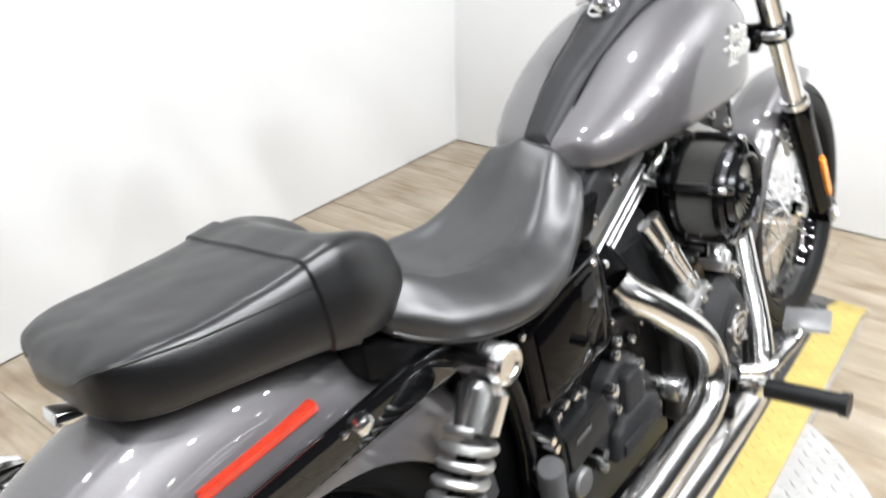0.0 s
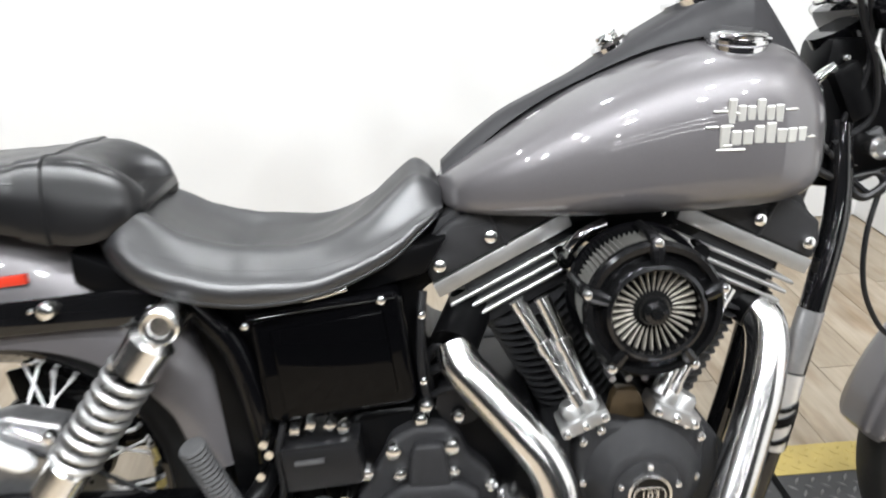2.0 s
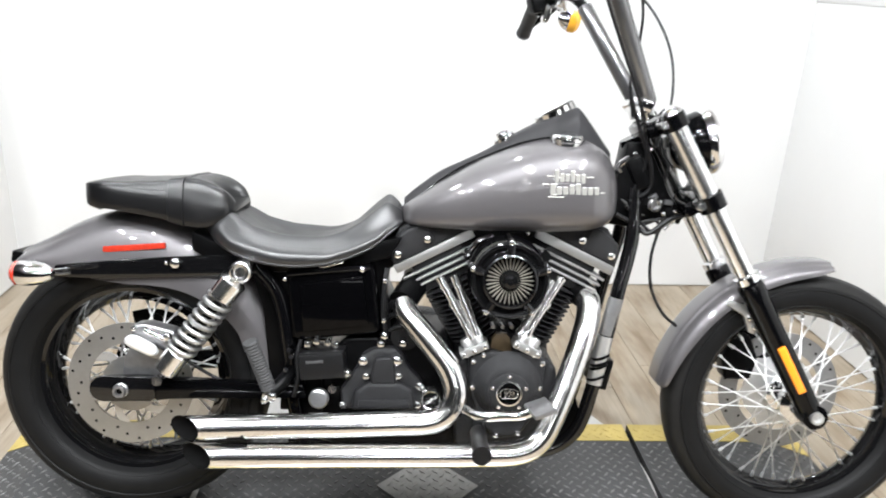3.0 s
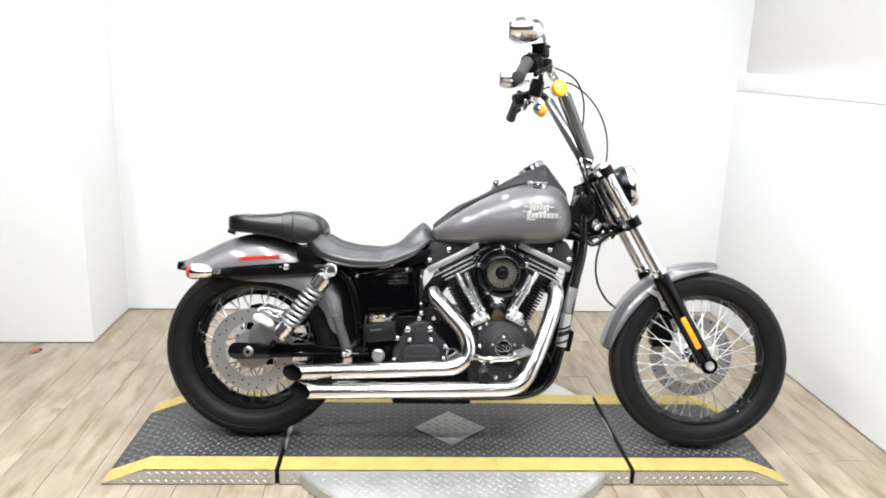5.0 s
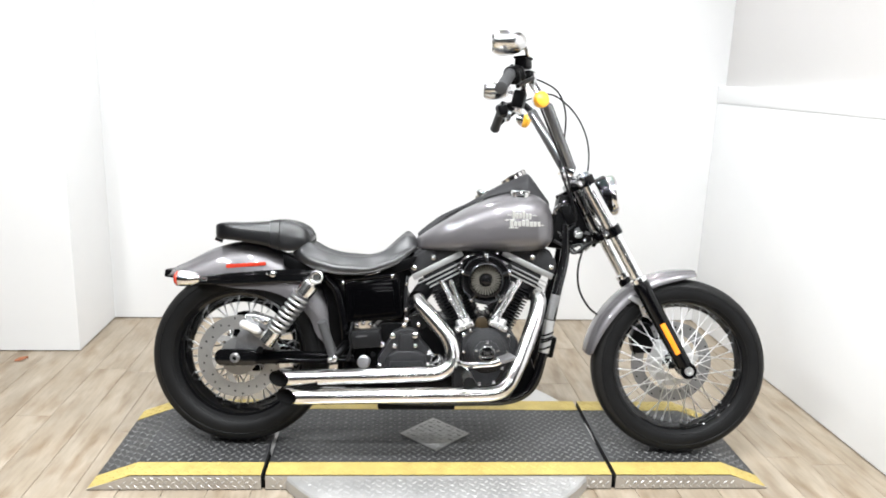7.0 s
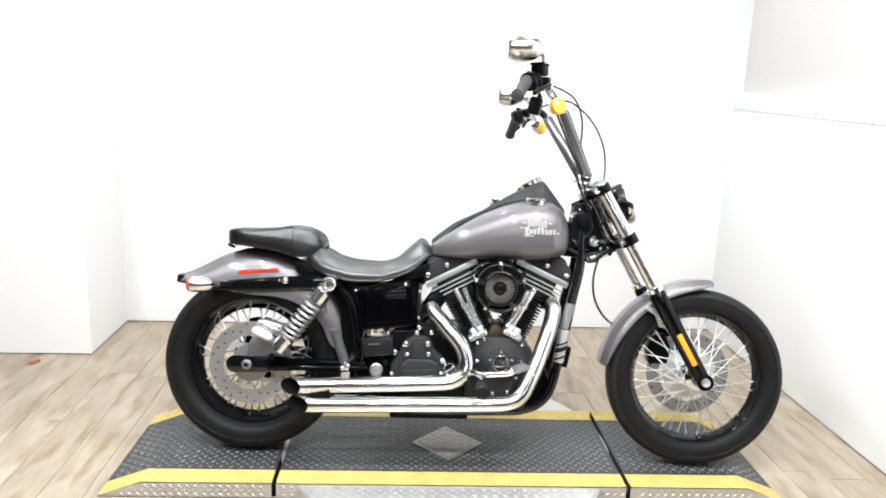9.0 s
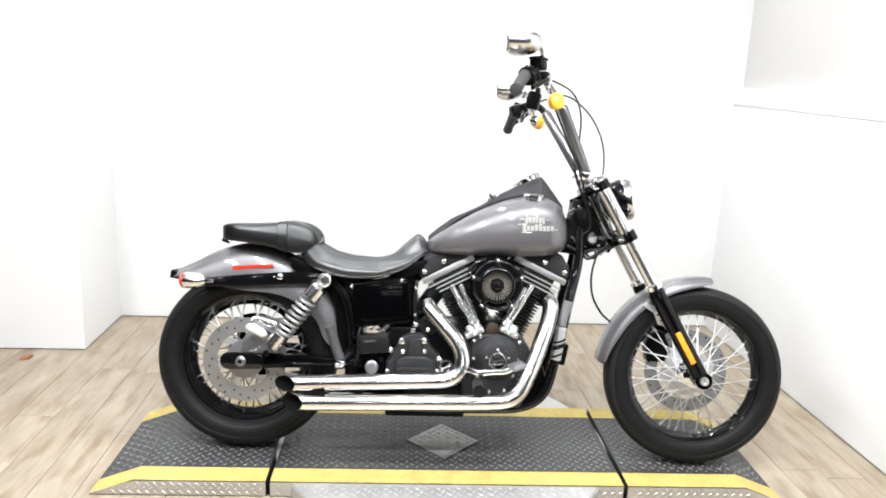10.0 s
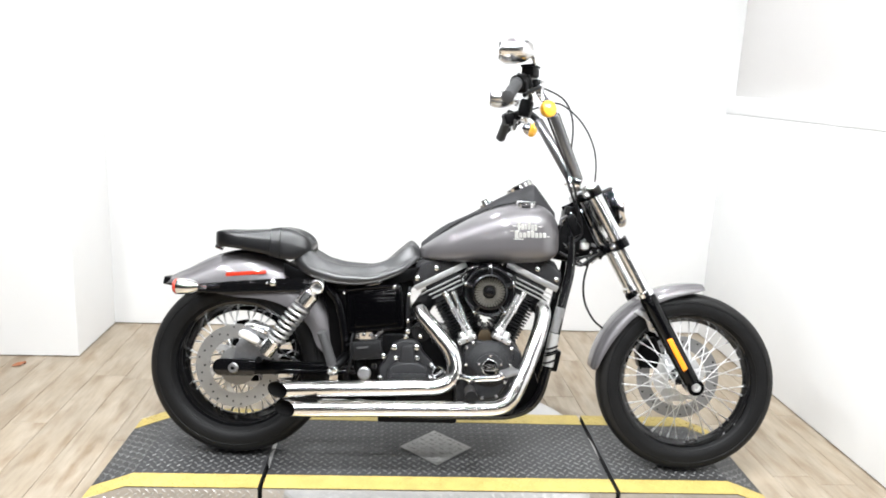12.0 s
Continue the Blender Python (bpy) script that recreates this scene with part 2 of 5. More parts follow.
def prism(poly, y0, y1, bevel=0.004, seg=2):
    """A plate with an outline in x and z, from y0 to y1, with rounded edges."""
    bm = bmesh.new()
    a = [bm.verts.new((x, y0, z)) for x, z in poly]
    b = [bm.verts.new((x, y1, z)) for x, z in poly]
    bm.faces.new(a)
    bm.faces.new(b[::-1])
    for i in range(len(poly)):
        j = (i + 1) % len(poly)
        bm.faces.new((a[j], a[i], b[i], b[j]))
    bmesh.ops.recalc_face_normals(bm, faces=bm.faces)
    if bevel:
        bmesh.ops.bevel(bm, geom=bm.edges[:], offset=bevel, segments=seg, affect="EDGES", profile=0.6)
    return bm


def rod(p0, p1, r, n=14, bm=None):
    bm = bm or bmesh.new()
    sweep(bm, [p0, p1], r, n)
    return bm


def tube(pts, r, n=12, k=8):
    bm = bmesh.new()
    sweep(bm, pts, r, n, k)
    return bm


def bolt_mesh():
    bm = bmesh.new()
    lathe(bm, [(0, -1.0), (0.55, -1.0), (0.9, -0.8), (1.0, -0.5), (1.0, 0.6)], (0, 0, 0), "y", 12)
    bmesh.ops.recalc_face_normals(bm, faces=bm.faces)
    me = bpy.data.meshes.new("bolt")
    bm.to_mesh(me)
    bm.free()
    me.polygons.foreach_set("use_smooth", [True] * len(me.polygons))
    me.set_sharp_from_angle(angle=radians(40))
    me.materials.append(POLISHED)
    return me


BOLT = bolt_mesh()


def bolt(parent, x, y, z, r=0.006):
    """A chromed bolt head that faces the bike's right side."""
    return share("bolt", BOLT, parent, Matrix.Translation((x, y, z)) @ Matrix.Diagonal((r, r, r, 1)))


# ---- the room ----
def wall(name, size, at, turn=0, label="plain white painted wall"):
    ob = part(name, block(size, (0, 0, 0), 0.003), WALL)
    ob.matrix_basis = pose(at[0], at[1], at[2] + 0.005, 0, 0, turn)
    return tagged(ob, label, "wall", kind="structure")


def room():
    h = CEIL - FLOOR
    z = FLOOR + h / 2
    wall("wall_north", (4.6, 0.15, h), (0.9, 1.725, z), 0, "plain white painted back wall")
    wall("wall_west", (3.62, 1.6, h), (-2.788, 1.929, z), 0, "white painted wall corner that juts into the room")
    # the right wall is thicker below, with a cap board along its top
    low = 1.361 - FLOOR
    wall("wall_east", (0.30, 3.2, low), (2.612, 0.05, FLOOR + low / 2), 0, "white painted lower wall with a cap board on top")
    cap = part("trim", block((0.03, 3.2, 0.094), (2.473, 0.05, 1.318), 0.002), WALL)
    tagged(cap, "white cap board along the lower wall", "trim", kind="structure")
    wall("wall_east_upper", (0.12, 3.2, h - low), (2.562, 0.05, 1.361 + (h - low) / 2), 0, "upper wall set back above a ledge, toned down for its dimmer light").data.materials[0] = WALLDIM
    # unseen walls, kept near black so the bike mirrors a dark hall
    for name, size, at in (("wall_west_far", (0.15, 12.0, h), (-4.6, -4.4, z)), ("wall_south", (9.0, 0.15, h), (-0.6, -9.2, z)), ("wall_east_far", (0.15, 11.6, h), (3.1, -3.5, z))):
        ob = wall(name, size, at, 0, "unseen dark grey wall that closes the hall")
        ob.data.materials[0] = DARKWALL
    # out of sight as well; dark to tone down reflections on upward faces
    top = part("ceiling", block((9.2, 12.0, 0.12), (-0.6, -3.4, CEIL + 0.06), 0.0), CEILING)
    tagged(top, "plain dark grey ceiling", "ceiling", kind="structure")


def floor():
    base = part("floor", block((9.0, 11.8, 0.1), (-0.6, -3.4, FLOOR - 0.054), 0.0), JOINT)
    tagged(base, "light tan wood-look plank floor", "floor", kind="structure")
    rnd = random.Random(5)
    width, length = 0.152, 1.22
    bm = block((length - 0.002, width - 0.0015, 0.008), (0, 0, 0), 0.0012, seg=1)
    me = bpy.data.meshes.new("plank")
    bm.to_mesh(me)
    bm.free()
    me.materials.append(WOOD)
    rest = bmesh.new()
    x = 2.9
    while x > -5.1:
        y = 2.2 - rnd.uniform(0, length)
        if x > -3.4:
            share("plank", me, base, Matrix.Translation((x, y + length, FLOOR - 0.004)) @ pose(0, 0, 0, 0, 0, 90))
        while y > -9.2:
            m = Matrix.Translation((x, y, FLOOR - 0.004)) @ pose(0, 0, 0, 0, 0, rnd.choice((90, 270)))
            if y > -2.9 and x > -3.4:
                share("plank", me, base, m)
            else:
                q = [rest.verts.new(m @ Vector((u * (length / 2 - 0.001), v * (width / 2 - 0.001), 0.004))) for u, v in ((-1, -1), (1, -1), (1, 1), (-1, 1))]
                rest.faces.new(q)
            y -= length
        x -= width
    part("far_planks", rest, WOOD, base, "wood-look planks at the edge of the room")["kind"] = "stuff"
    # unseen dark sheet, added so the bike's side mirrors little bright floor
    dark_floor = part("carpet", block((8.9, 6.75, 0.012), (-0.6, -5.78, FLOOR + 0.006), 0.004), DARKSHEET)
    tagged(dark_floor, "unseen dark sheet over the far planks that darkens low reflections", "carpet", kind="structure")


def ceiling_lights():
    """Rows of round downlights, with added wall-side and hall lamps that only lift the light."""
    first = None
    # last two groups are added: three brighten the walls, six the unseen hall
    spots = [(x, y, 1.5) for y in (-1.15, -2.2) for x in (-1.4, -0.5, 0.4, 1.3, 2.1)] + [(1.45, 1.0, 1.0), (0.3, 1.05, 0.7), (-1.0, 0.75, 1.0)] + [(x, y, 0.2) for y in (-4.2, -6.6) for x in (-2.6, 0.2, 2.2)]
    for x, y, share_of in spots:
        if first is None:
            first = new("ceiling_light")
            tagged(first, "round white downlight set in the ceiling", "light", "ceiling downlights")
            bm = bmesh.new()
            lathe(bm, [(0.085, 0), (0.085, -0.012), (0.07, -0.016), (0.066, -0.004)], (0, 0, 0), "z", 24)
            part("trim_ring", bm, LAMPBODY, first)
            bm = bmesh.new()
            lathe(bm, [(0, -0.006), (0.066, -0.006), (0.066, -0.001), (0, -0.001)], (0, 0, 0), "z", 24)
            part("diffuser", bm, LAMP, first)
            first.matrix_basis = pose(x, y, CEIL)
        else:
            copy_thing(first, pose(x, y, CEIL))
        lamp = bpy.data.lights.new("downlight", "AREA")
        lamp.spread = radians(162)
        lamp.shape, lamp.size, lamp.energy, lamp.color = "DISK", 0.13, SPOT * share_of, (0.945, 0.975, 1.0)
        new("downlight", lamp).matrix_basis = pose(x, y, CEIL - 0.02)


SPOT = 30.0


def tube_light(x, y, z, length):
    root = new("tube_light")
    tagged(root, "white tube light hung under the ceiling", "light", "tube lights")
    part("housing", block((length, 0.05, 0.03), (0, 0, 0.035), 0.004), LAMPBODY, root)
    for u in (-0.4, 0.4):
        part("hanger", rod((length * u, 0, 0.04), (length * u, 0, CEIL - z), 0.004, 8), LAMPBODY, root)
    part("tube", rod((-length / 2, 0, 0), (length / 2, 0, 0), 0.02), LAMP, root)
    root.matrix_basis = pose(x, y, z)


room()
floor()
ceiling_lights()
for y in (-5.4, -7.0, -8.6):
    tube_light(1.0, y, 2.75, 3.4)



# ---- the display platform ----
def plate_grid(bm, x0, x1, y0, y1, z, pitch=0.036, long=0.0135, wide=0.0042, high=0.0022, keep=None, slope=None, rows=0.5):
    """Rows of raised lozenges, turned by turns to one side and the other."""
    i = 0
    y = y0 + pitch / 2
    while y < y1 - pitch / 4:
        j = 0
        x = x0 + pitch / 2 + (pitch / 2 if i % 2 else 0)
        while x < x1 - pitch / 3:
            if keep is None or keep(x, y):
                a = radians(50) if i % 2 else radians(-40)
                c, s = math.cos(a), math.sin(a)
                top = slope(x, y) if slope else z
                ring = [(-long, 0), (0, -wide), (long, 0), (0, wide)]
                low = [bm.verts.new((x + u * c - v * s, y + u * s + v * c, (slope(x + u * c - v * s, y) if slope else z) - 0.0005)) for u, v in ring]
                up = [bm.verts.new((x + 0.55 * (u * c - v * s), y + 0.55 * (u * s + v * c), top + high)) for u, v in ring]
                bm.faces.new(up)
                for q in range(4):
                    w = (q + 1) % 4
                    bm.faces.new((low[q], low[w], up[w], up[q]))
            j += 1
            x += pitch
        i += 1
        y += pitch * rows


def platform():
    """A low wheeled-on platform: a middle deck, two end ramps, yellow edge lines and a round plate under it."""
    root = new("display_platform")
    tagged(root, "black tread-plate motorcycle platform with yellow edge lines", "platform")
    root.matrix_basis = pose(0.75, 0.10, 0, 0, 0, -1.38)
    W = 0.304
    line = 0.086
    a, b, c0, c1 = -0.615, 0.632, -1.068, 1.065   # seams and the ends of the flat
    e0, e1 = -1.216, 1.207                        # where the ramps meet the floor
    gap = 0.008

    def deck(name, x0, x1, tip=None):
        poly = [(x0, 0), (x1, 0), (x1, FLOOR), (x0, FLOOR)]
        if tip is not None and tip > x1:
            poly = [(x0, 0), (x1, 0), (tip, FLOOR + 0.003), (tip, FLOOR), (x0, FLOOR)]
        if tip is not None and tip < x0:
            poly = [(x0, 0), (x1, 0), (x1, FLOOR), (tip, FLOOR), (tip, FLOOR + 0.003)]
        bm = prism(poly, -W, W, 0.0)

        def top(x, y):
            if tip is not None and tip > x1 and x > x1:
                return (FLOOR + 0.003) * (x - x1) / (tip - x1)
            if tip is not None and tip < x0 and x < x0:
                return (FLOOR + 0.003) * (x0 - x) / (x0 - tip)
            return 0.0
        lo, hi = (min(x0, tip), max(x1, tip)) if tip is not None else (x0, x1)
        dia = lambda x, y: not (name == "deck" and abs(x) / 0.146 + abs(y) / 0.144 < 1) and abs(y) < W - line - 0.012
        ob = part(name, bm, TREAD, root, "", 20)
        bm = bmesh.new()
        plate_grid(bm, lo, hi, -W, W, 0, keep=dia, slope=top)
        part("raised_tread", bm, WORN, ob, "raised worn tread lozenges", 20)["kind"] = "stuff"
        # side skirt of bare plate, and the painted line along each long edge
        for s in (-1, 1):
            bm = bmesh.new()
            y0, y1 = sorted((s * W, s * (W - line)))
            xs = [x for x in (tip,) if x is not None and x < x0] + [x0, x1] + [x for x in (tip,) if x is not None and x > x1]
            rows = []
            for x in xs:
                zz = top(x, 0)
                rows.append([(x, y0, zz + 0.0015), (x, y1, zz + 0.0015), (x, y1, zz - 0.002), (x, y0, zz - 0.002)])
            loft(bm, rows)
            plate_grid(bm, lo, hi, y0, y1, 0, high=0.0014, slope=lambda x, y: top(x, y) + 0.0015)
            part("painted_line", bm, YELLOW, root, "worn yellow edge line", 20)
            bm = bmesh.new()
            rows = []
            for x in xs:
                zz = min(top(x, 0) - 0.004, 0)
                low = FLOOR + 0.004
                rows.append([(x, s * (W + 0.003), max(zz, low + 0.002)), (x, s * (W + 0.003), low), (x, s * (W - 0.002), low), (x, s * (W - 0.002), max(zz, low + 0.002))])
            loft(bm, rows)
            side = part("side_plate", bm, SIDE, root, "bare metal tread-plate side", 20)
            bm = bmesh.new()
            step = 0.028
            x = lo + step
            while x < hi - 0.02:
                for k, zc in enumerate((-0.0135, -0.029, -0.0445)):
                    xx = x + (step / 2 if k == 1 else 0)
                    if min(top(xx, 0), top(xx + 0.02, 0), top(xx - 0.02, 0)) - 0.012 > zc:
                        turn = radians(42 if k == 1 else -42)
                        ca, sa = math.cos(turn), math.sin(turn)
                        ring = [(-0.0115, 0), (0, -0.0036), (0.0115, 0), (0, 0.0036)]
                        lowv = [bm.verts.new((xx + u * ca - v * sa, s * (W + 0.0025), zc + u * sa + v * ca)) for u, v in ring]
                        upv = [bm.verts.new((xx + 0.55 * (u * ca - v * sa), s * (W + 0.0055), zc + 0.55 * (u * sa + v * ca))) for u, v in ring]
                        bm.faces.new(upv)
                        for q in range(4):
                            w = (q + 1) % 4
                            bm.faces.new((lowv[q], lowv[w], upv[w], upv[q]))
                x += step
            part("raised_tread", bm, BARE, side, "raised bright lozenges", 20)["kind"] = "stuff"
        return ob

    # dark blocks put into the seams to give the gaps their shade
    for x in (a, b):
        part("seam_filler", block((2 * gap - 0.001, 2 * W - 0.012, 0.034), (x, 0, -0.036), 0.0), HOLE, root, "dark filler for the shade between the platform sections")
    deck("deck", a + gap, b - gap)
    deck("ramp", c0, a - gap, e0)
    deck("ramp", b + gap, c1, e1)
    bm = prism([(-0.139, 0), (0, -0.137), (0.139, 0), (0, 0.137)], 0, 0.003, 0.001)
    bmesh.ops.transform(bm, matrix=pose(0, 0, 0.0035, -90, 0, 0), verts=bm.verts)
    plate_grid(bm, -0.14, 0.14, -0.14, 0.14, 0.0035, keep=lambda x, y: abs(x) / 0.139 + abs(y) / 0.137 < 0.88)
    part("inlay", bm, INLAY, root, "bare metal diamond-shaped inlay", 20)


def turntable():
    bm = bmesh.new()
    cx, cy, R = 0.751, 0.142, 0.636
    root = new("turntable")
    lathe(bm, [(0, -0.006), (R - 0.004, -0.006), (R, -0.010), (R, FLOOR), (0, FLOOR)], (cx, cy, 0), "z", 96)
    rim_bm = bmesh.new()
    lathe(rim_bm, [(R + 0.0005, -0.012), (R + 0.003, -0.014), (R + 0.003, FLOOR + 0.004), (R + 0.0005, FLOOR + 0.002)], (cx, cy, 0), "z", 96, True)
    near = lambda x, y: (x - cx) ** 2 + (y - cy) ** 2 < (R - 0.02) ** 2 and y < -0.19
    plate_grid(bm, cx - R, cx + R, cy - R, -0.19, -0.006, high=0.0020, keep=near)
    part("disc", bm, BARE, root, "", 20)
    part("rim_band", rim_bm, BARE, root, "bare metal edge band")
    tagged(root, "round bare aluminium tread-plate turntable under the platform", "turntable")


platform()
turntable()

# ---- the motorcycle ----
bike = new("motorcycle")
tagged(bike, "grey cruiser motorcycle with black seat, chrome exhaust and high handlebar", "motorcycle")
# it leans on its side stand
bike.matrix_basis = pose(-0.0147, 0.0756, -0.0308, -11.067, -1.157, -3.789)

RW = (0.032, 0.0, 0.362)
FW = (1.686, -0.016, 0.328)


def wheel(name, at, R, rim_r, bead, half, spokes, hub_r, disc_y, disc_r):
    """A laced wheel: the rim is the part; tyre, hub, spokes and disc belong to it."""
    x, y, z = at
    bm = bmesh.new()
    w = half * 0.62
    e = bead - rim_r
    lathe(bm, [(bead + 0.006, -w), (bead + 0.007, -w + 0.006), (bead - 0.4 * e, -w + 0.012), (rim_r + 0.3 * e, -w * 0.55), (rim_r + 0.004, 0),
               (rim_r + 0.3 * e, w * 0.55), (bead - 0.4 * e, w - 0.012), (bead + 0.007, w - 0.006), (bead + 0.006, w),
               (bead - 0.25 * e, w - 0.003), (bead - 0.3 * e, w * 0.86), (rim_r + 0.35 * e, w * 0.62), (rim_r + 0.3 * e, w * 0.5), (rim_r, w * 0.28), (rim_r - 0.003, 0),
               (rim_r, -w * 0.28), (rim_r + 0.3 * e, -w * 0.5), (rim_r + 0.35 * e, -w * 0.62), (bead - 0.3 * e, -w * 0.86), (bead - 0.25 * e, -w + 0.003)],
          at, "y", 72, True)
    rim = part(name, bm, RIMBLACK, bike, "spoked wheel with a gloss black rim")
    b = bead
    prof = []
    shape = [(0.0, 0.60), (0.12, 0.86), (0.32, 0.99), (0.52, 1.0), (0.72, 0.93), (0.86, 0.78), (0.955, 0.52), (1.0, 0.0)]
    for s in (-1, 1):
        pts = spline([(b + (R - b) * f, s * half * g) for f, g in shape], 4)
        prof += [tuple(p) for p in (pts if s < 0 else pts[::-1][1:])]
    prof = prof + [(b - 0.002, half * 0.5), (b - 0.002, -half * 0.5)]
    bm = bmesh.new()
    lathe(bm, prof, at, "y", 96, True)
    part("tyre", bm, RUBBER, rim, "black rubber tyre")
    bm = bmesh.new()
    arc = [tuple(p) for p in spline([(b + (R - b) * f + 0.0012, g * half) for f, g in ((0.66, -0.958), (0.72, -0.935), (0.86, -0.785), (0.955, -0.525), (1.0, 0.0), (0.955, 0.525), (0.86, 0.785), (0.72, 0.935), (0.66, 0.958))], 4)]
    low = [(r - 0.004, h * 0.97) for r, h in arc[::-1]]
    lathe(bm, arc + low, at, "y", 96, True)
    part("tread", bm, TREADRUBBER, rim, "tyre tread lightened for its shoulder sheen")
    # raised sidewall ribs
    bm = bmesh.new()
    for s in (-1, 1):
        for f, g in ((0.14, 0.885), (0.62, 0.985)):
            lathe(bm, [(b + (R - b) * f - 0.002, s * half * g), (b + (R - b) * f, s * (half * g + 0.0022)), (b + (R - b) * f + 0.002, s * half * g)], at, "y", 72, False, False)
    part("sidewall_rib", bm, RUBBER, rim)
    # tread grooves near the shoulder, near-black strips for their shade
    bm = bmesh.new()
    for i in range(28):
        a = 2 * math.pi * i / 28
        for s in (-1, 1):
            pts = []
            for u in (0.0, 0.35, 0.7, 1.0):
                rr = R - 0.002 - 0.030 * u ** 2
                yy = s * half * (0.22 + 0.60 * u)
                aa = a + s * 0.05 + 0.10 * u
                pts.append((x + rr * math.cos(aa), y + yy, z + rr * math.sin(aa)))
            sweep(bm, pts, [0.001, 0.0034, 0.0034, 0.001], 6)
    part("tread_groove", bm, HOLE, rim)["kind"] = "stuff"
    bm = bmesh.new()
    lathe(bm, [(0, -0.062), (0.02, -0.062), (0.024, -0.05), (hub_r, -0.042), (hub_r, -0.034), (hub_r * 0.66, -0.028), (hub_r * 0.6, 0), (hub_r * 0.66, 0.028), (hub_r, 0.034), (hub_r, 0.042), (0.024, 0.05), (0.02, 0.062), (0, 0.062)], at, "y", 36)
    part("hub", bm, CHROME if half < 0.06 else STEEL, rim, "polished metal hub")
    kinds = []
    for s in (-1, 1):
        for d in (-1, 1):
            p0 = Vector((hub_r * 0.92 * math.cos(d * 1.1), s * 0.038, hub_r * 0.92 * math.sin(d * 1.1)))
            p1 = Vector((rim_r - 0.002, s * half * 0.16, 0))
            bm = rod(p0, p1, 0.0018 if half < 0.06 else 0.0026, 6)
            q = p0.lerp(p1, 0.93)
            rod(q, p1, 0.0040, 6, bm)
            me = bpy.data.meshes.new("spoke")
            bm.to_mesh(me)
            bm.free()
            me.polygons.foreach_set("use_smooth", [True] * len(me.polygons))
            me.materials.append(SPOKE)
            kinds.append(me)
    for i in range(spokes):
        share("spoke", kinds[i % 4], rim, Matrix.Translation(at) @ pose(0, 0, 0, 0, 360 * i / spokes + 4, 0))
    # brake disc with slots and drilled holes
    bm = bmesh.new()
    th = 0.0025
    rear_side = half > 0.06
    inner = 0.66 if rear_side else 0.70
    core = 0.46 if rear_side else 0.60
    lathe(bm, [(disc_r * inner, -th), (disc_r, -th), (disc_r, th), (disc_r * inner, th)], (x, disc_y, z), "y", 64, True)
    part("brake_disc", bm, ALLOY if rear_side else ROTOR, rim, "drilled steel brake disc")
    bm = bmesh.new()
    lathe(bm, [(0.03, -th), (disc_r * core, -th), (disc_r * core, th), (0.03, th)], (x, disc_y, z), "y", 48, True)
    part("disc_carrier", bm, ALLOY if rear_side else STEEL, rim, "bare metal disc carrier")
    bm = bmesh.new()
    sweep(bm, [(r * math.cos(o), 0, r * math.sin(o)) for r, o in ((disc_r * (core - 0.02), 0), (disc_r * (core + inner) / 2, 0.15), (disc_r * (inner + 0.03), 0.38))], 0.0115 if rear_side else 0.007, 6, 4)
    for v in bm.verts:
        v.co.y = min(max(v.co.y, -th * 0.8), th * 0.8)
    me = bpy.data.meshes.new("carrier_arm")
    bm.to_mesh(me)
    bm.free()
    me.materials.append(STEEL)
    for i in range(6):
        share("carrier_arm", me, rim, Matrix.Translation((x, disc_y, z)) @ pose(0, 0, 0, 0, 60 * i, 0))
    if rear_side:
        bm = bmesh.new()
        lathe(bm, [(0.0, -0.004), (0.060, -0.004), (0.062, 0.0), (0.060, 0.03), (0.0, 0.03)], (x, -0.055, z), "y", 40)
        part("hub_drum", bm, ALLOY, rim, "cast silver hub carrier")
    # drilled holes drawn as near-black spots, for the shade inside them
    bm = bmesh.new()
    for i in range(30):
        a = 2 * math.pi * i / 30
        r = disc_r * (0.78, 0.86, 0.93)[i % 3]
        for s in (-1, 1):
            lathe(bm, [(0, s * (th + 0.0006)), (0.0036, s * (th + 0.0006)), (0.0036, s * th * 0.5)], (x + r * math.cos(a), disc_y, z + r * math.sin(a)), "y", 8)
    part("drilled_hole", bm, HOLE, rim)["kind"] = "stuff"
    return rim


wheel("front_wheel", FW, 0.329, 0.226, 0.245, 0.052, 40, 0.045, 0.052, 0.158)
wheel("rear_wheel", RW, 0.328, 0.196, 0.232, 0.076, 40, 0.05, -0.072, 0.152)


# ---- rear fender, struts, lights ----
def fender(name, at, stations, half, lip, mat, label, n=44, power=2.6):
    """A curved guard round a wheel. stations: angle in degrees, crown radius, edge radius, share of the half width."""
    cx, cy, cz = at
    outer, inner = [], []
    for ang, ro, ri, ws in spline(stations, 6):
        a = radians(ang)
        ringo, ringi = [], []
        for i in range(n + 1):
            t = math.pi * i / n
            c, s = math.cos(t), math.sin(t)
            y = -half * ws * math.copysign(abs(c) ** (2 / power), c)
            r = ri + (ro - ri) * abs(s) ** (2 / power)
            w = abs(y) / (half * ws)
            step = min(1.0, max(0.0, (0.62 - w) / 0.10))
            r += 0.0055 * step * step * (3 - 2 * step) * min(1.0, 8 * (ws - 0.75))
            ringo.append((cx + r * math.cos(a), cy + y, cz + r * math.sin(a)))
            r2, y2 = r - lip * abs(s), y * (1 - lip / half)
            ringi.append((cx + r2 * math.cos(a), cy + y2, cz + r2 * math.sin(a)))
        outer.append(ringo + ringi[::-1])
    bm = bmesh.new()
    loft(bm, outer)
    return part(name, bm, mat, bike, label)


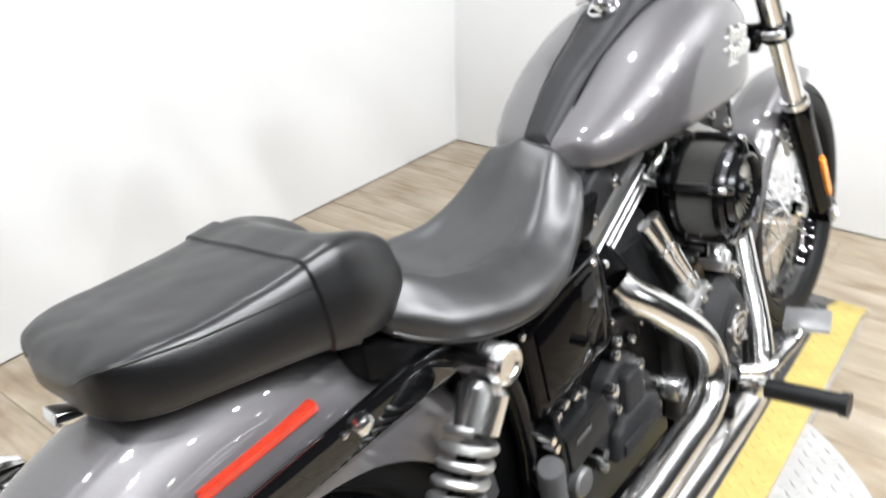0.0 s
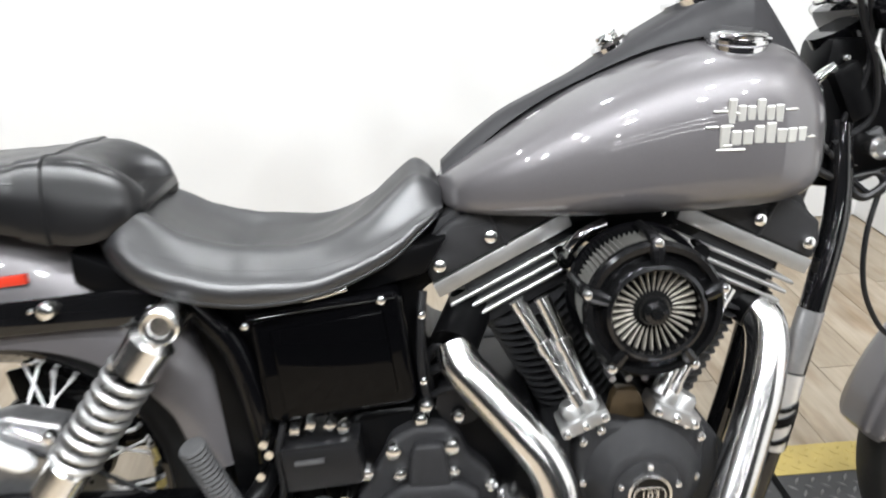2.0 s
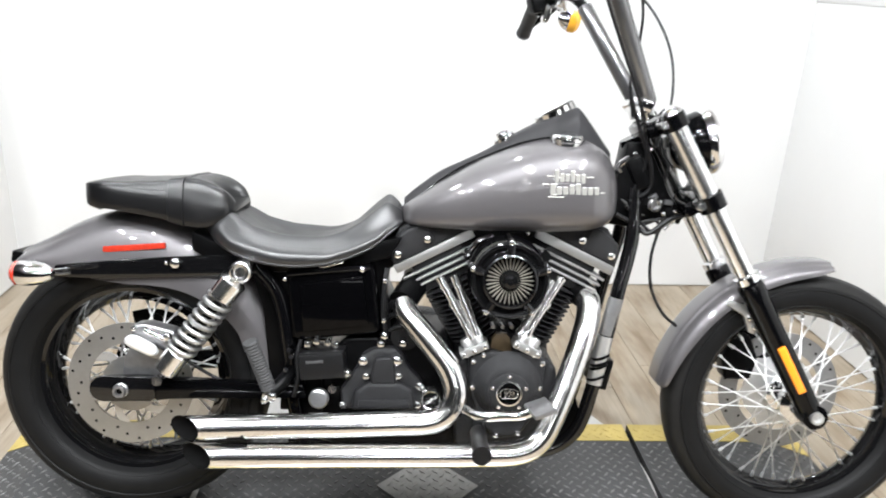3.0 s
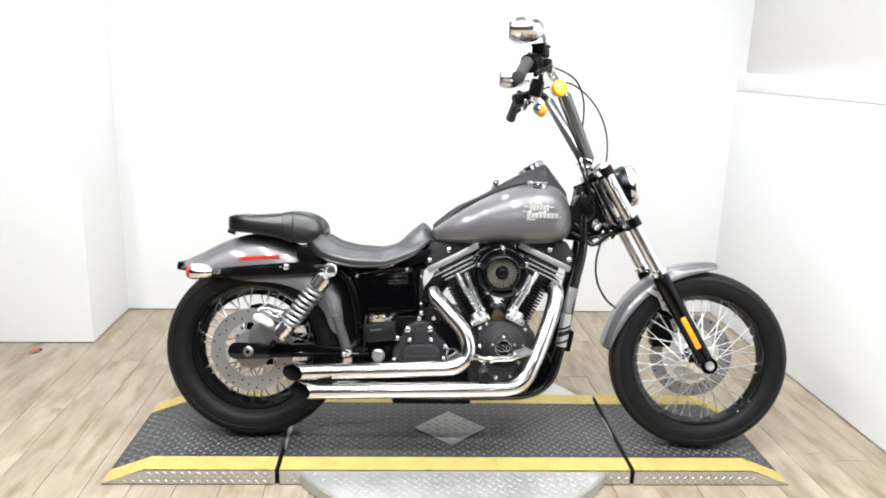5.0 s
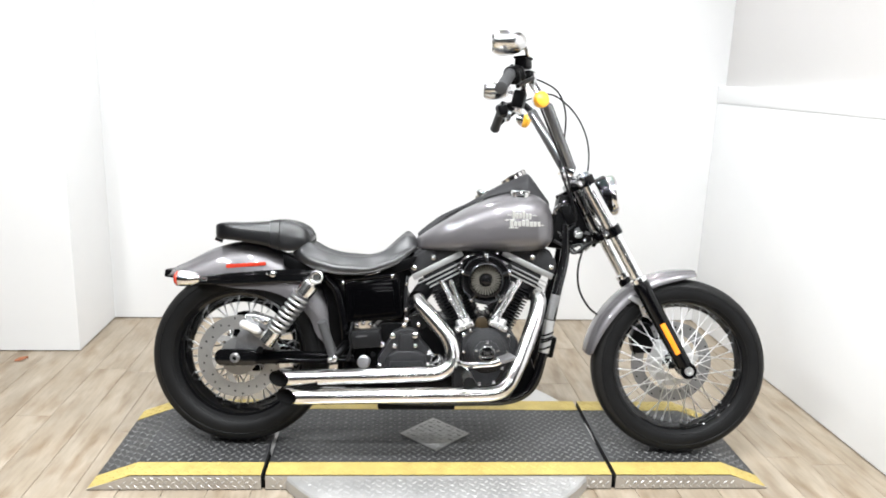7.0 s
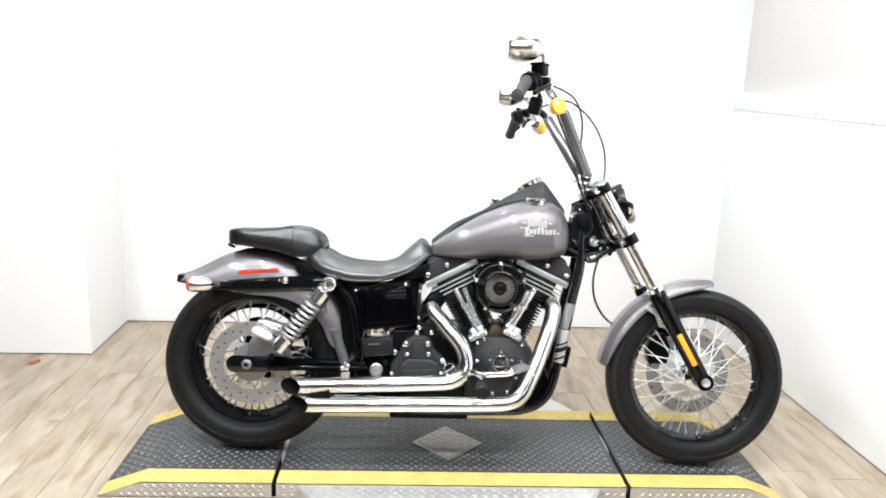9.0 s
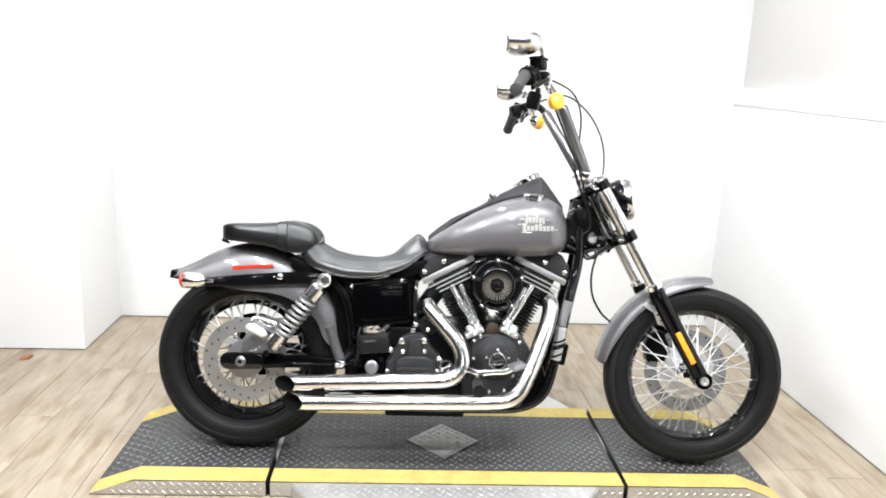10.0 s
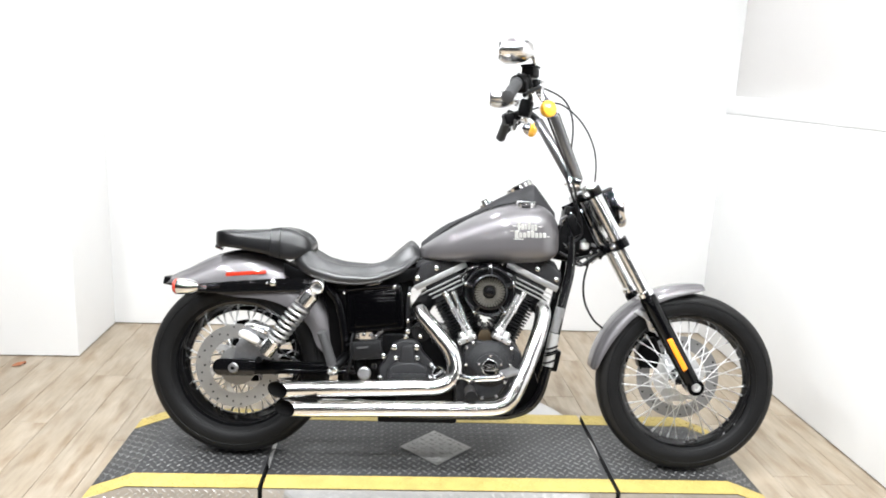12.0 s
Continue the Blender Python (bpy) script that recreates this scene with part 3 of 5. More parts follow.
rf = fender("rear_fender", RW, [(131, 0.398, 0.392, 0.8), (127, 0.402, 0.372, 0.95), (117, 0.396, 0.318, 1), (104, 0.406, 0.272, 1), (90, 0.417, 0.254, 1), (78, 0.418, 0.257, 1), (66, 0.409, 0.268, 1), (55, 0.405, 0.280, 1),
                               (40, 0.402, 0.293, 1), (28, 0.399, 0.302, 1), (19, 0.394, 0.300, 1), (13, 0.382, 0.310, 1), (9, 0.366, 0.330, 0.98)], 0.100, 0.004, PAINT,
            "grey metallic rear fender")
part("reflector", prism([(-0.011, 0.690), (0.001, 0.689), (0.136, 0.701), (0.133, 0.714), (-0.009, 0.703)], -0.0965, -0.080, 0.002), RED, rf, "long red side reflector")
for s in (-1, 1):
    st = part("fender_strut", prism([(-0.125, 0.632), (-0.115, 0.660), (0.0, 0.672), (0.114, 0.682), (0.25, 0.690), (0.34, 0.688), (0.36, 0.66), (0.335, 0.642), (0.22, 0.640), (0.10, 0.634), (0.0, 0.628)], s * 0.101, s * 0.113, 0.005),
              RIMBLACK, bike, "gloss black fender strut")
    bolt(st, 0.166, s * 0.115, 0.671, 0.0125)
    if s < 0:
        bolt(st, 0.144, -0.114, 0.670, 0.004)
        bolt(st, -0.088, -0.114, 0.652, 0.005)
# black tail piece, seat bracket and rear signals
part("tail_bracket", block((0.035, 0.10, 0.03), (-0.232, 0, 0.664), 0.006, (0, 10, 0)), SATIN, bike, "black tail bracket")
part("seat_bracket", block((0.03, 0.03, 0.014), (-0.058, 0, 0.790), 0.003, (0, 20, 0)), CHROME, bike, "chrome seat bracket")
for s in (-1, 1):
    bm = bmesh.new()
    lathe(bm, [(0, 0.052), (0.012, 0.047), (0.022, 0.03), (0.027, 0.008), (0.028, -0.02), (0.026, -0.026)], (-0.117, s * 0.212, 0.660), "x", 24)
    sig = part("rear_signal", bm, CHROME, bike, "chrome bullet turn signal with red lens")
    bm = bmesh.new()
    lathe(bm, [(0.026, -0.022), (0.027, -0.03), (0.02, -0.038), (0, -0.042)], (-0.117, s * 0.212, 0.660), "x", 24)
    part("lens", bm, RED, sig, "red lens")
    part("stalk", rod((-0.105, s * 0.205, 0.658), (-0.07, s * 0.14, 0.652), 0.008), CHROME, sig)


# ---- seats ----
def seat(name, stations, label, profile, n_extra=6, edge=0.0):
    """A padded seat lofted along the bike. stations: x, top z at the middle, edge z, bottom z, half width."""
    bm = bmesh.new()
    rings = []
    for x, zt, ze, zb, w, crown in spline([(*q[:5], q[5] if len(q) > 5 else profile) for q in stations], n_extra):
        half = spline([(0.0, zt), (0.45 * w, zt + crown * w), ((0.75 + edge) * w, zt + crown * 2.2 * w), ((0.93 + 0.4 * edge) * w, ze), (1.0 * w, ze - (ze - zb) * 0.45), ((0.95 + 0.3 * edge) * w, zb + 0.006), (0.85 * w, zb), (0.0, zb)], 5)
        if not edge:
            # dished middle panel, then a broad side roll
            half = spline([(0.0, zt), (0.38 * w, zt + crown * w), (0.60 * w, zt + crown * 2 * w + 0.004), (0.83 * w, ze - 0.002), (0.985 * w, zb + 0.56 * (ze - zb)), (0.97 * w, zb + 0.006), (0.85 * w, zb), (0.0, zb)], 5)
        soft = lambda u, v: 0.0022 * noise.noise(Vector((x * 16, u * 16, v * 10))) + 0.0012 * noise.noise(Vector((x * 45, u * 45, 3.0)))
        tuck = 0.0 if edge else 0.011 * math.exp(-((x - 0.405) / 0.018) ** 2)
        half = [(y, z + (soft(y, z) - tuck * max(0.0, 1 - y / (0.55 * w)) if z > zb + 0.012 else 0)) for y, z in half]
        # the pillion's front edge is hollowed between two wings
        back = (lambda y: -0.055 * max(0.0, (x - 0.20) / 0.10) * max(0.0, 1 - (y / (0.72 * w)) ** 2)) if edge else (lambda y: 0.0)
        ring = [(x + back(y), -y, z) for y, z in half] + [(x + back(y), y, z) for y, z in half[::-1][1:-1]]
        rings.append(ring)
    loft(bm, rings)
    return part(name, bm, LEATHER if edge else SHEENVINYL, bike, label, 60), rings


rider, rr = seat("rider_seat", [(0.235, 0.770, 0.765, 0.740, 0.09), (0.262, 0.795, 0.774, 0.718, 0.122, 0.0), (0.30, 0.772, 0.756, 0.700, 0.148, 0.02), (0.345, 0.742, 0.741, 0.685, 0.160, 0.035), (0.40, 0.724, 0.728, 0.675, 0.166, 0.045), (0.46, 0.721, 0.722, 0.672, 0.164, 0.035),
                               (0.52, 0.734, 0.720, 0.677, 0.152, 0.005), (0.575, 0.767, 0.733, 0.692, 0.134, -0.045), (0.62, 0.808, 0.752, 0.712, 0.117, -0.095), (0.65, 0.831, 0.770, 0.735, 0.103, -0.12), (0.672, 0.821, 0.777, 0.752, 0.088, -0.12), (0.688, 0.797, 0.778, 0.765, 0.068, -0.06)],
                 "black stitched vinyl rider seat", -0.03)
pill, pr = seat("pillion_seat", [(-0.058, 0.832, 0.828, 0.808, 0.044), (-0.053, 0.845, 0.840, 0.803, 0.070), (-0.040, 0.853, 0.846, 0.798, 0.092), (-0.012, 0.857, 0.846, 0.794, 0.110), (0.030, 0.858, 0.843, 0.790, 0.119), (0.085, 0.859, 0.838, 0.782, 0.123), (0.145, 0.862, 0.833, 0.771, 0.125),
                                (0.195, 0.867, 0.828, 0.758, 0.124), (0.228, 0.861, 0.820, 0.754, 0.119), (0.256, 0.850, 0.812, 0.760, 0.111), (0.280, 0.834, 0.806, 0.772, 0.100), (0.294, 0.812, 0.800, 0.786, 0.082)],
                "black vinyl pillion seat with a grab strap", -0.01, 6, 0.09)
# strap round the pillion seat
bm = bmesh.new()
ring_rows = []
for x, dz in ((0.153, 0.0), (0.155, 0.0035), (0.188, 0.0035), (0.190, 0.0)):
    src = min(pr, key=lambda r: abs(r[0][0] - x))
    ring_rows.append([(x, y * (1 + dz * 9), 0.81 + (z - 0.81) * (1 + dz * 16)) for _, y, z in src])
loft(bm, ring_rows, cap=False)
part("grab_strap", bm, LEATHER, pill, "black grab strap", 30)


def piping(owner, rings, index, lift, r, i0, i1):
    for s in (index, -index):
        pts = [Vector(rings[i][s]) for i in range(i0, i1)]
        out = [p + Vector((0, lift if p.y > 0 else -lift, lift)) for p in pts]
        bm = bmesh.new()
        sweep(bm, out, r, 6)
        part("seam", bm, LEATHER, owner, "stitched seam")


piping(rider, rr, 16, -0.0006, 0.0010, 8, len(rr) - 8)
piping(rider, rr, 19, -0.0006, 0.0010, 8, len(rr) - 8)
piping(rider, rr, 25, 0.0, 0.002, 3, len(rr) - 3)
piping(pill, pr, 14, -0.0004, 0.0013, 3, 40)


part("seat_pan", prism([(0.20, 0.70), (0.20, 0.745), (0.30, 0.70), (0.42, 0.69), (0.52, 0.69), (0.64, 0.73), (0.69, 0.74), (0.66, 0.69), (0.52, 0.655), (0.38, 0.65), (0.26, 0.665)], -0.105, 0.105, 0.006), SATIN, bike, "black seat base")
part("inner_guard", prism([(0.375, 0.36), (0.36, 0.56), (0.33, 0.66), (0.46, 0.66), (0.46, 0.36)], -0.095, 0.095, 0.008), SATIN, bike, "black guard in front of the rear wheel")

# ---- fuel tank ----
TANK = [(0.684, 0.800, 0.782, 0.030), (0.692, 0.812, 0.774, 0.055), (0.71, 0.826, 0.769, 0.095), (0.75, 0.853, 0.765, 0.122), (0.80, 0.884, 0.763, 0.141), (0.88, 0.928, 0.761, 0.159), (0.98, 0.968, 0.761, 0.168),
        (1.06, 0.982, 0.762, 0.170), (1.12, 0.976, 0.766, 0.163), (1.16, 0.952, 0.776, 0.142), (1.185, 0.915, 0.795, 0.108), (1.197, 0.87, 0.825, 0.06)]


def tank_ring(x, zt, zb, w, n=48):
    zc, h = (zt + zb) / 2 - 0.01, (zt - zb) / 2
    ring = []
    for i in range(n):
        a = 2 * math.pi * i / n
        c, s = math.cos(a), math.sin(a)
        e = 2.9 if s > 0 else 4.0
        y = w * math.copysign(abs(c) ** (2 / e), c)
        up = (zt - zc) if s > 0 else (zc - zb)
        ring.append((x, y, zc + up * math.copysign(abs(s) ** (2 / e), s)))
    return ring


bm = bmesh.new()
loft(bm, [tank_ring(a, b, c - 0.006, d) for a, b, c, d in spline(TANK, 6)])
tank = part("fuel_tank", bm, PAINT, bike, "grey metallic teardrop fuel tank", 60)


def tank_side(x, z):
    """How far out the tank's side stands at a place."""
    for s in spline(TANK, 12):
        if s[0] >= x:
            break
    _, zt, zb, w = s
    zc = (zt + zb) / 2 - 0.01
    e, up = (2.9, zt - zc) if z > zc else (4.0, zc - zb)
    f = min(1, abs(z - zc) / up)
    return w * (1 - f ** e) ** (1 / e)


# console along the top, with dash, dial and ignition switch
CON = [(0.690, 0.824, 0.790, 0.026), (0.72, 0.850, 0.81, 0.030), (0.775, 0.890, 0.855, 0.033), (0.83, 0.917, 0.89, 0.036), (0.882, 0.942, 0.915, 0.040), (0.94, 0.977, 0.94, 0.048), (0.988, 1.003, 0.955, 0.056), (1.05, 1.034, 0.965, 0.066), (1.09, 1.049, 0.965, 0.068), (1.105, 1.044, 0.96, 0.067),
       (1.14, 1.000, 0.95, 0.062), (1.18, 0.948, 0.90, 0.05)]
bm = bmesh.new()
rings = []
for x, zt, zb, w in spline(CON, 5):
    rings.append([(x, -w * 1.12, zb), (x, -w * 1.06, zb + (zt - zb) * 0.5), (x, -w * 0.9, zt - 0.007), (x, -w * 0.72, zt - 0.0015), (x, -w * 0.3, zt), (x, w * 0.3, zt), (x, w * 0.72, zt - 0.0015), (x, w * 0.9, zt - 0.007), (x, w * 1.06, zb + (zt - zb) * 0.5), (x, w * 1.12, zb)])
loft(bm, rings)
con = part("console", bm, CONSOLE, bike, "dark grey tank console", 50)
# the shaded gap beside the console, laid in as thin black strips
for s in (-1, 1):
    bm = bmesh.new()
    sweep(bm, [(x, s * (w * 1.14 + 0.001), zb + 0.016) for x, zt, zb, w in CON[1:9]], 0.0016, 8, 5)
    part("edge_gap", bm, GLOSS, con, "black strip for the dark gap at the console edge")
tilt = Vector((-0.47, 0, 0.88)).normalized()
dial = Vector((1.052, 0, 1.034)) + tilt * 0.007
bm = bmesh.new()
lathe(bm, [(0.034, 0.006), (0.050, 0.008), (0.053, 0.004), (0.053, -0.012), (0.03, -0.012)], dial, tilt, 36)
part("dial_bezel", bm, CHROME, con, "chrome dial ring")
bm = bmesh.new()
lathe(bm, [(0, 0.0068), (0.044, 0.0068), (0.044, 0.002)], dial, tilt, 36)
part("dial_face", bm, DIAL, con, "pale dial face")
ign = Vector((0.93, 0, 0.972)) + tilt * 0.004
bm = bmesh.new()
lathe(bm, [(0, 0.011), (0.014, 0.011), (0.016, 0.008), (0.016, 0.005), (0.025, 0.004), (0.028, 0.0), (0.028, -0.012)], ign, tilt, 24)
merge(bm, block((0.03, 0.008, 0.008), ign + tilt * 0.012, 0.002, (0, -28, 20)))
part("ignition_switch", bm, CHROME, con, "chrome ignition switch")
for s in (-1, 1):
    bm = bmesh.new()
    up = Vector((0.02, s * 0.22, 1)).normalized()
    at = Vector((1.066, s * 0.096, 0.979))
    lathe(bm, [(0, 0.010), (0.024, 0.0095), (0.033, 0.007), (0.036, 0.004), (0.0355, 0.002), (0.0405, 0.001), (0.0405, -0.003), (0.038, -0.006), (0.038, -0.030)], at, up, 36)
    part("fuel_cap", bm, CHROME, tank, "chrome fuel cap")
# raised silver badge: plain bars in two rows
for s in (-1, 1):
    strokes = [(1.034 + 0.0118 * i, 0.891 + (0.002, 0, 0, 0.003, -0.001, -0.002)[i], 0.0098, (0.032, 0.020, 0.018, 0.027, 0.018, 0.022)[i]) for i in range(6)]
    strokes += [(1.026 + 0.0142 * i, 0.864 + (0, -0.002, -0.002, 0.001, 0.002, -0.002, -0.002, -0.002)[i], 0.0120, (0.028, 0.018, 0.018, 0.022, 0.026, 0.018, 0.018, 0.018)[i]) for i in range(8)]
    strokes += [(1.020, 0.894, 0.018, 0.003), (1.109, 0.893, 0.018, 0.003), (1.010, 0.876, 0.016, 0.003), (1.138, 0.858, 0.016, 0.003), (1.034, 0.848, 0.036, 0.003), (1.042, 0.891, 0.010, 0.004), (1.030, 0.876, 0.012, 0.004), (1.030, 0.853, 0.012, 0.004)]
    for bx, bz, bw, bh in strokes:
        y = s * (tank_side(bx, bz) - 0.0005)
        part("badge_bar", block((bw, 0.005, bh), (bx, y, bz), 0.0015, (s * -6, 0, s * (-10 if bx > 1.1 else 3)), 1), BADGE, tank, "raised satin silver badge bar")

# ---- engine ----
CR = (0.936, 0.370)


def case(name, poly, y0, y1, mat=WRINKLE, bevel=0.008, parent=None, label=""):
    return part(name, prism(poly, y0, y1, bevel, 3), mat, parent or bike, label)


case("crankcase", [(0.82, 0.25), (0.82, 0.44), (0.86, 0.48), (1.01, 0.485), (1.06, 0.44), (1.075, 0.30), (1.03, 0.215), (0.88, 0.205)], -0.135, 0.14, WRINKLE, 0.012, None, "black crankcase of a two-cylinder engine")


def cylinder(angle, name):
    """One cylinder with its head, leaning by that angle; local x across, z up along the cylinder."""
    m = Matrix.Translation((CR[0], 0, CR[1])) @ pose(0, 0, 0, 0, angle, 0)

    def put(bm):
        bmesh.ops.transform(bm, matrix=m, verts=bm.verts)
        return bm
    bm = block((0.10, 0.12, 0.20), (0, 0, 0.20), 0.03)
    cyl = part(name, put(bm), WRINKLE, bike, "black finned cylinder")
    for i in range(14):
        a = 0.122 + i * 0.0125
        fin = bmesh.new()
        r = 0.073 - 0.0005 * (13 - i)
        lathe(fin, [(0.04, -0.0026), (r - 0.003, -0.0022), (r, 0.0), (r - 0.003, 0.0022), (0.04, 0.0026)], (0, 0, 0), "z", 32)
        bmesh.ops.transform(fin, matrix=Matrix.Translation((0, -0.012, a)) @ Matrix.Diagonal((1, 1.28, 1, 1)), verts=fin.verts)
        part("fin", put(fin), WRINKLE, cyl)
    bm = block((0.135, 0.15, 0.085), (0, 0, 0.335), 0.01)
    part("head", put(bm), WRINKLE, cyl)
    for i in range(3):
        bm = block((0.182 + 0.005 * i, 0.178, 0.0055), (0, 0, 0.317 + i * 0.0155), 0.002, seg=1)
        part("head_fin", put(bm), ALLOY, cyl, "bright-edged cooling fin")
    bm = block((0.205, 0.180, 0.022), (0, 0, 0.377), 0.003)
    part("rocker_base", put(bm), ALLOY, cyl, "machined rocker base")
    s = 1 if angle < 0 else -1
    outline = [(-0.102, 0.388), (-0.100, 0.412), (-0.085, 0.440), (-0.045, 0.452), (0.03, 0.450), (0.08, 0.425), (0.10, 0.40), (0.102, 0.388)]
    if s < 0:
        outline = [(-a, b) for a, b in outline[::-1]]
    part("rocker_cover", put(prism(outline, -0.090, 0.090, 0.009, 3)), WRINKLE, cyl, "black wrinkle rocker cover")
    bm = bmesh.new()
    sweep(bm, [(0.012, -0.092, 0.388), (0.012, -0.092, 0.43), (0.012, -0.078, 0.452), (0.012, 0.078, 0.452)], 0.0024, 6, 3)
    part("cover_rib", put(bm), WRINKLE, cyl)
    lid = [(-0.086, 0.436), (-0.050, 0.462), (0.022, 0.461), (0.062, 0.440)]
    if s < 0:
        lid = [(-a, b) for a, b in lid[::-1]]
    part("cover_lid", put(prism(lid, -0.076, 0.076, 0.006, 2)), WRINKLE, cyl)
    for u, a in ((-0.080, 0.408), (-0.001, 0.410)):
        p = m @ Vector((u if s > 0 else -u, -0.091, a))
        bolt(cyl, *p, 0.0095)
    return cyl


cylinder(-27.0, "rear_cylinder")
cylinder(25.5, "front_cylinder")

# pushrod tubes and tappet blocks
for p0, p1 in (((0.858, 0.512), (0.778, 0.652)), ((0.870, 0.518), (0.812, 0.655)), ((0.978, 0.516), (1.064, 0.655)), ((0.966, 0.520), (1.040, 0.648))):
    a, b = Vector((p0[0], -0.152, p0[1])), Vector((p1[0], -0.122, p1[1]))
    bm = bmesh.new()
    q = [a, a.lerp(b, 0.12), a.lerp(b, 0.125), a.lerp(b, 0.50), a.lerp(b, 0.505), a.lerp(b, 0.60), a.lerp(b, 0.605), b]
    sweep(bm, q, [0.0135, 0.0135, 0.0108, 0.0108, 0.0138, 0.0138, 0.0098, 0.0118], 14)
    part("pushrod_tube", bm, POLISHED, bike, "chrome pushrod tube")
for x, z, ang in ((0.862, 0.496, -24), (0.984, 0.500, 24)):
    bm = block((0.070, 0.05, 0.020), (x, -0.148, z - 0.006), 0.005, (0, ang, 0))
    up = Vector((math.sin(radians(ang)), 0, math.cos(radians(ang))))
    across = Vector((math.cos(radians(ang)), 0, -math.sin(radians(ang))))
    for u in (-0.013, 0.013):
        c = Vector((x, -0.152, z)) + across * u
        sweep(bm, [c - up * 0.01, c + up * 0.018, c + up * 0.024], [0.0155, 0.015, 0.011], 14)
    tb = part("tappet_block", bm, ALLOY, bike, "cast silver tappet block")
    for u in (-0.027, 0.0, 0.027):
        c = Vector((x, -0.174, z - 0.007)) + across * u
        bolt(tb, c.x, c.y, c.z, 0.0055)

# brown wedge that fills the space between the tappet blocks
part("tappet_web", prism([(0.898, 0.476), (0.905, 0.508), (0.912, 0.522), (0.940, 0.522), (0.948, 0.508), (0.954, 0.476)], -0.140, -0.118, 0.006), BROWNMETAL, bike, "brown metal web between the tappet blocks")
for x in (0.904, 0.926, 0.948):
    part("web_fitting", rod((x, -0.115, 0.540), (x + 0.002, -0.140, 0.538), 0.005, 12), DULL, bike, "small bright fitting")
cam_cover = case("cam_cover", [(0.850, 0.395), (0.850, 0.466), (0.872, 0.488), (0.915, 0.486), (0.930, 0.478), (0.955, 0.478), (0.968, 0.488), (1.010, 0.490), (1.030, 0.466), (1.026, 0.395), (1.008, 0.33), (0.975, 0.278), (0.92, 0.270), (0.872, 0.315)], -0.165, -0.12, WRINKLE, 0.012, None, "black wrinkle cam cover with bright bolts")
PC = (0.942, 0.398)
bm = bmesh.new()
lathe(bm, [(0, -0.028), (0.050, -0.028), (0.060, -0.022), (0.075, -0.004), (0.085, 0.004)], (PC[0], -0.165, PC[1] + 0.004), "y", 48)
part("cover_dome", bm, WRINKLE, cam_cover)
bm = bmesh.new()
lathe(bm, [(0, -0.006), (0.040, -0.006), (0.047, -0.003), (0.048, 0.004)], (PC[0], -0.193, PC[1]), "y", 48)
part("points_cover", bm, WRINKLE, cam_cover, "round black points cover")
bm = bmesh.new()
lathe(bm, [(0, -0.010), (0.026, -0.010), (0.0295, -0.007), (0.030, -0.003)], (PC[0], -0.193, PC[1]), "y", 48)
part("medallion", bm, GLOSS, cam_cover, "gloss black medallion")
bm = bmesh.new()
lathe(bm, [(0.0262, -0.0114), (0.0297, -0.0110), (0.0302, -0.006), (0.0262, -0.006)], (PC[0], -0.193, PC[1]), "y", 48, True)
part("silver_ring", bm, POLISHED, cam_cover, "thin silver ring")
txt = bpy.data.curves.new("numerals", "FONT")
txt.body, txt.size, txt.extrude, txt.align_x, txt.align_y = "103", 0.0178, 0.0008, "CENTER", "CENTER"
txt.materials.append(POLISHED)
num = new("numerals", txt)
num.parent = cam_cover
num["label"] = "raised silver numerals 103"
num.matrix_basis = pose(PC[0], -0.2038, PC[1], 90, 0, 0)
bm = bmesh.new()
pill_line = [(PC[0] + sx * 0.0105 + 0.0108 * math.cos(t), -0.2032, PC[1] + 0.0108 * math.sin(t)) for sx, t in [(1, radians(q)) for q in range(-90, 91, 20)] + [(-1, radians(q)) for q in range(90, 271, 20)]]
sweep(bm, pill_line + [pill_line[0]], 0.0013, 6)
part("plate_border", bm, POLISHED, cam_cover, "silver border round the numerals")
for a in (90, 162, 234, 306, 18):
    bolt(cam_cover, PC[0] + 0.0405 * math.cos(radians(a)), -0.1985, PC[1] + 0.0405 * math.sin(radians(a)), 0.0046)
for x, z in ((0.860, 0.462), (0.884, 0.478), (1.000, 0.480), (1.020, 0.460), (1.016, 0.40), (0.860, 0.400), (0.874, 0.335), (1.000, 0.340), (0.97, 0.290), (0.918, 0.284)):
    bolt(cam_cover, x, -0.166, z, 0.0064)

# round air cleaner with a turbine front
AC = Vector((0.933, 0, 0.664))


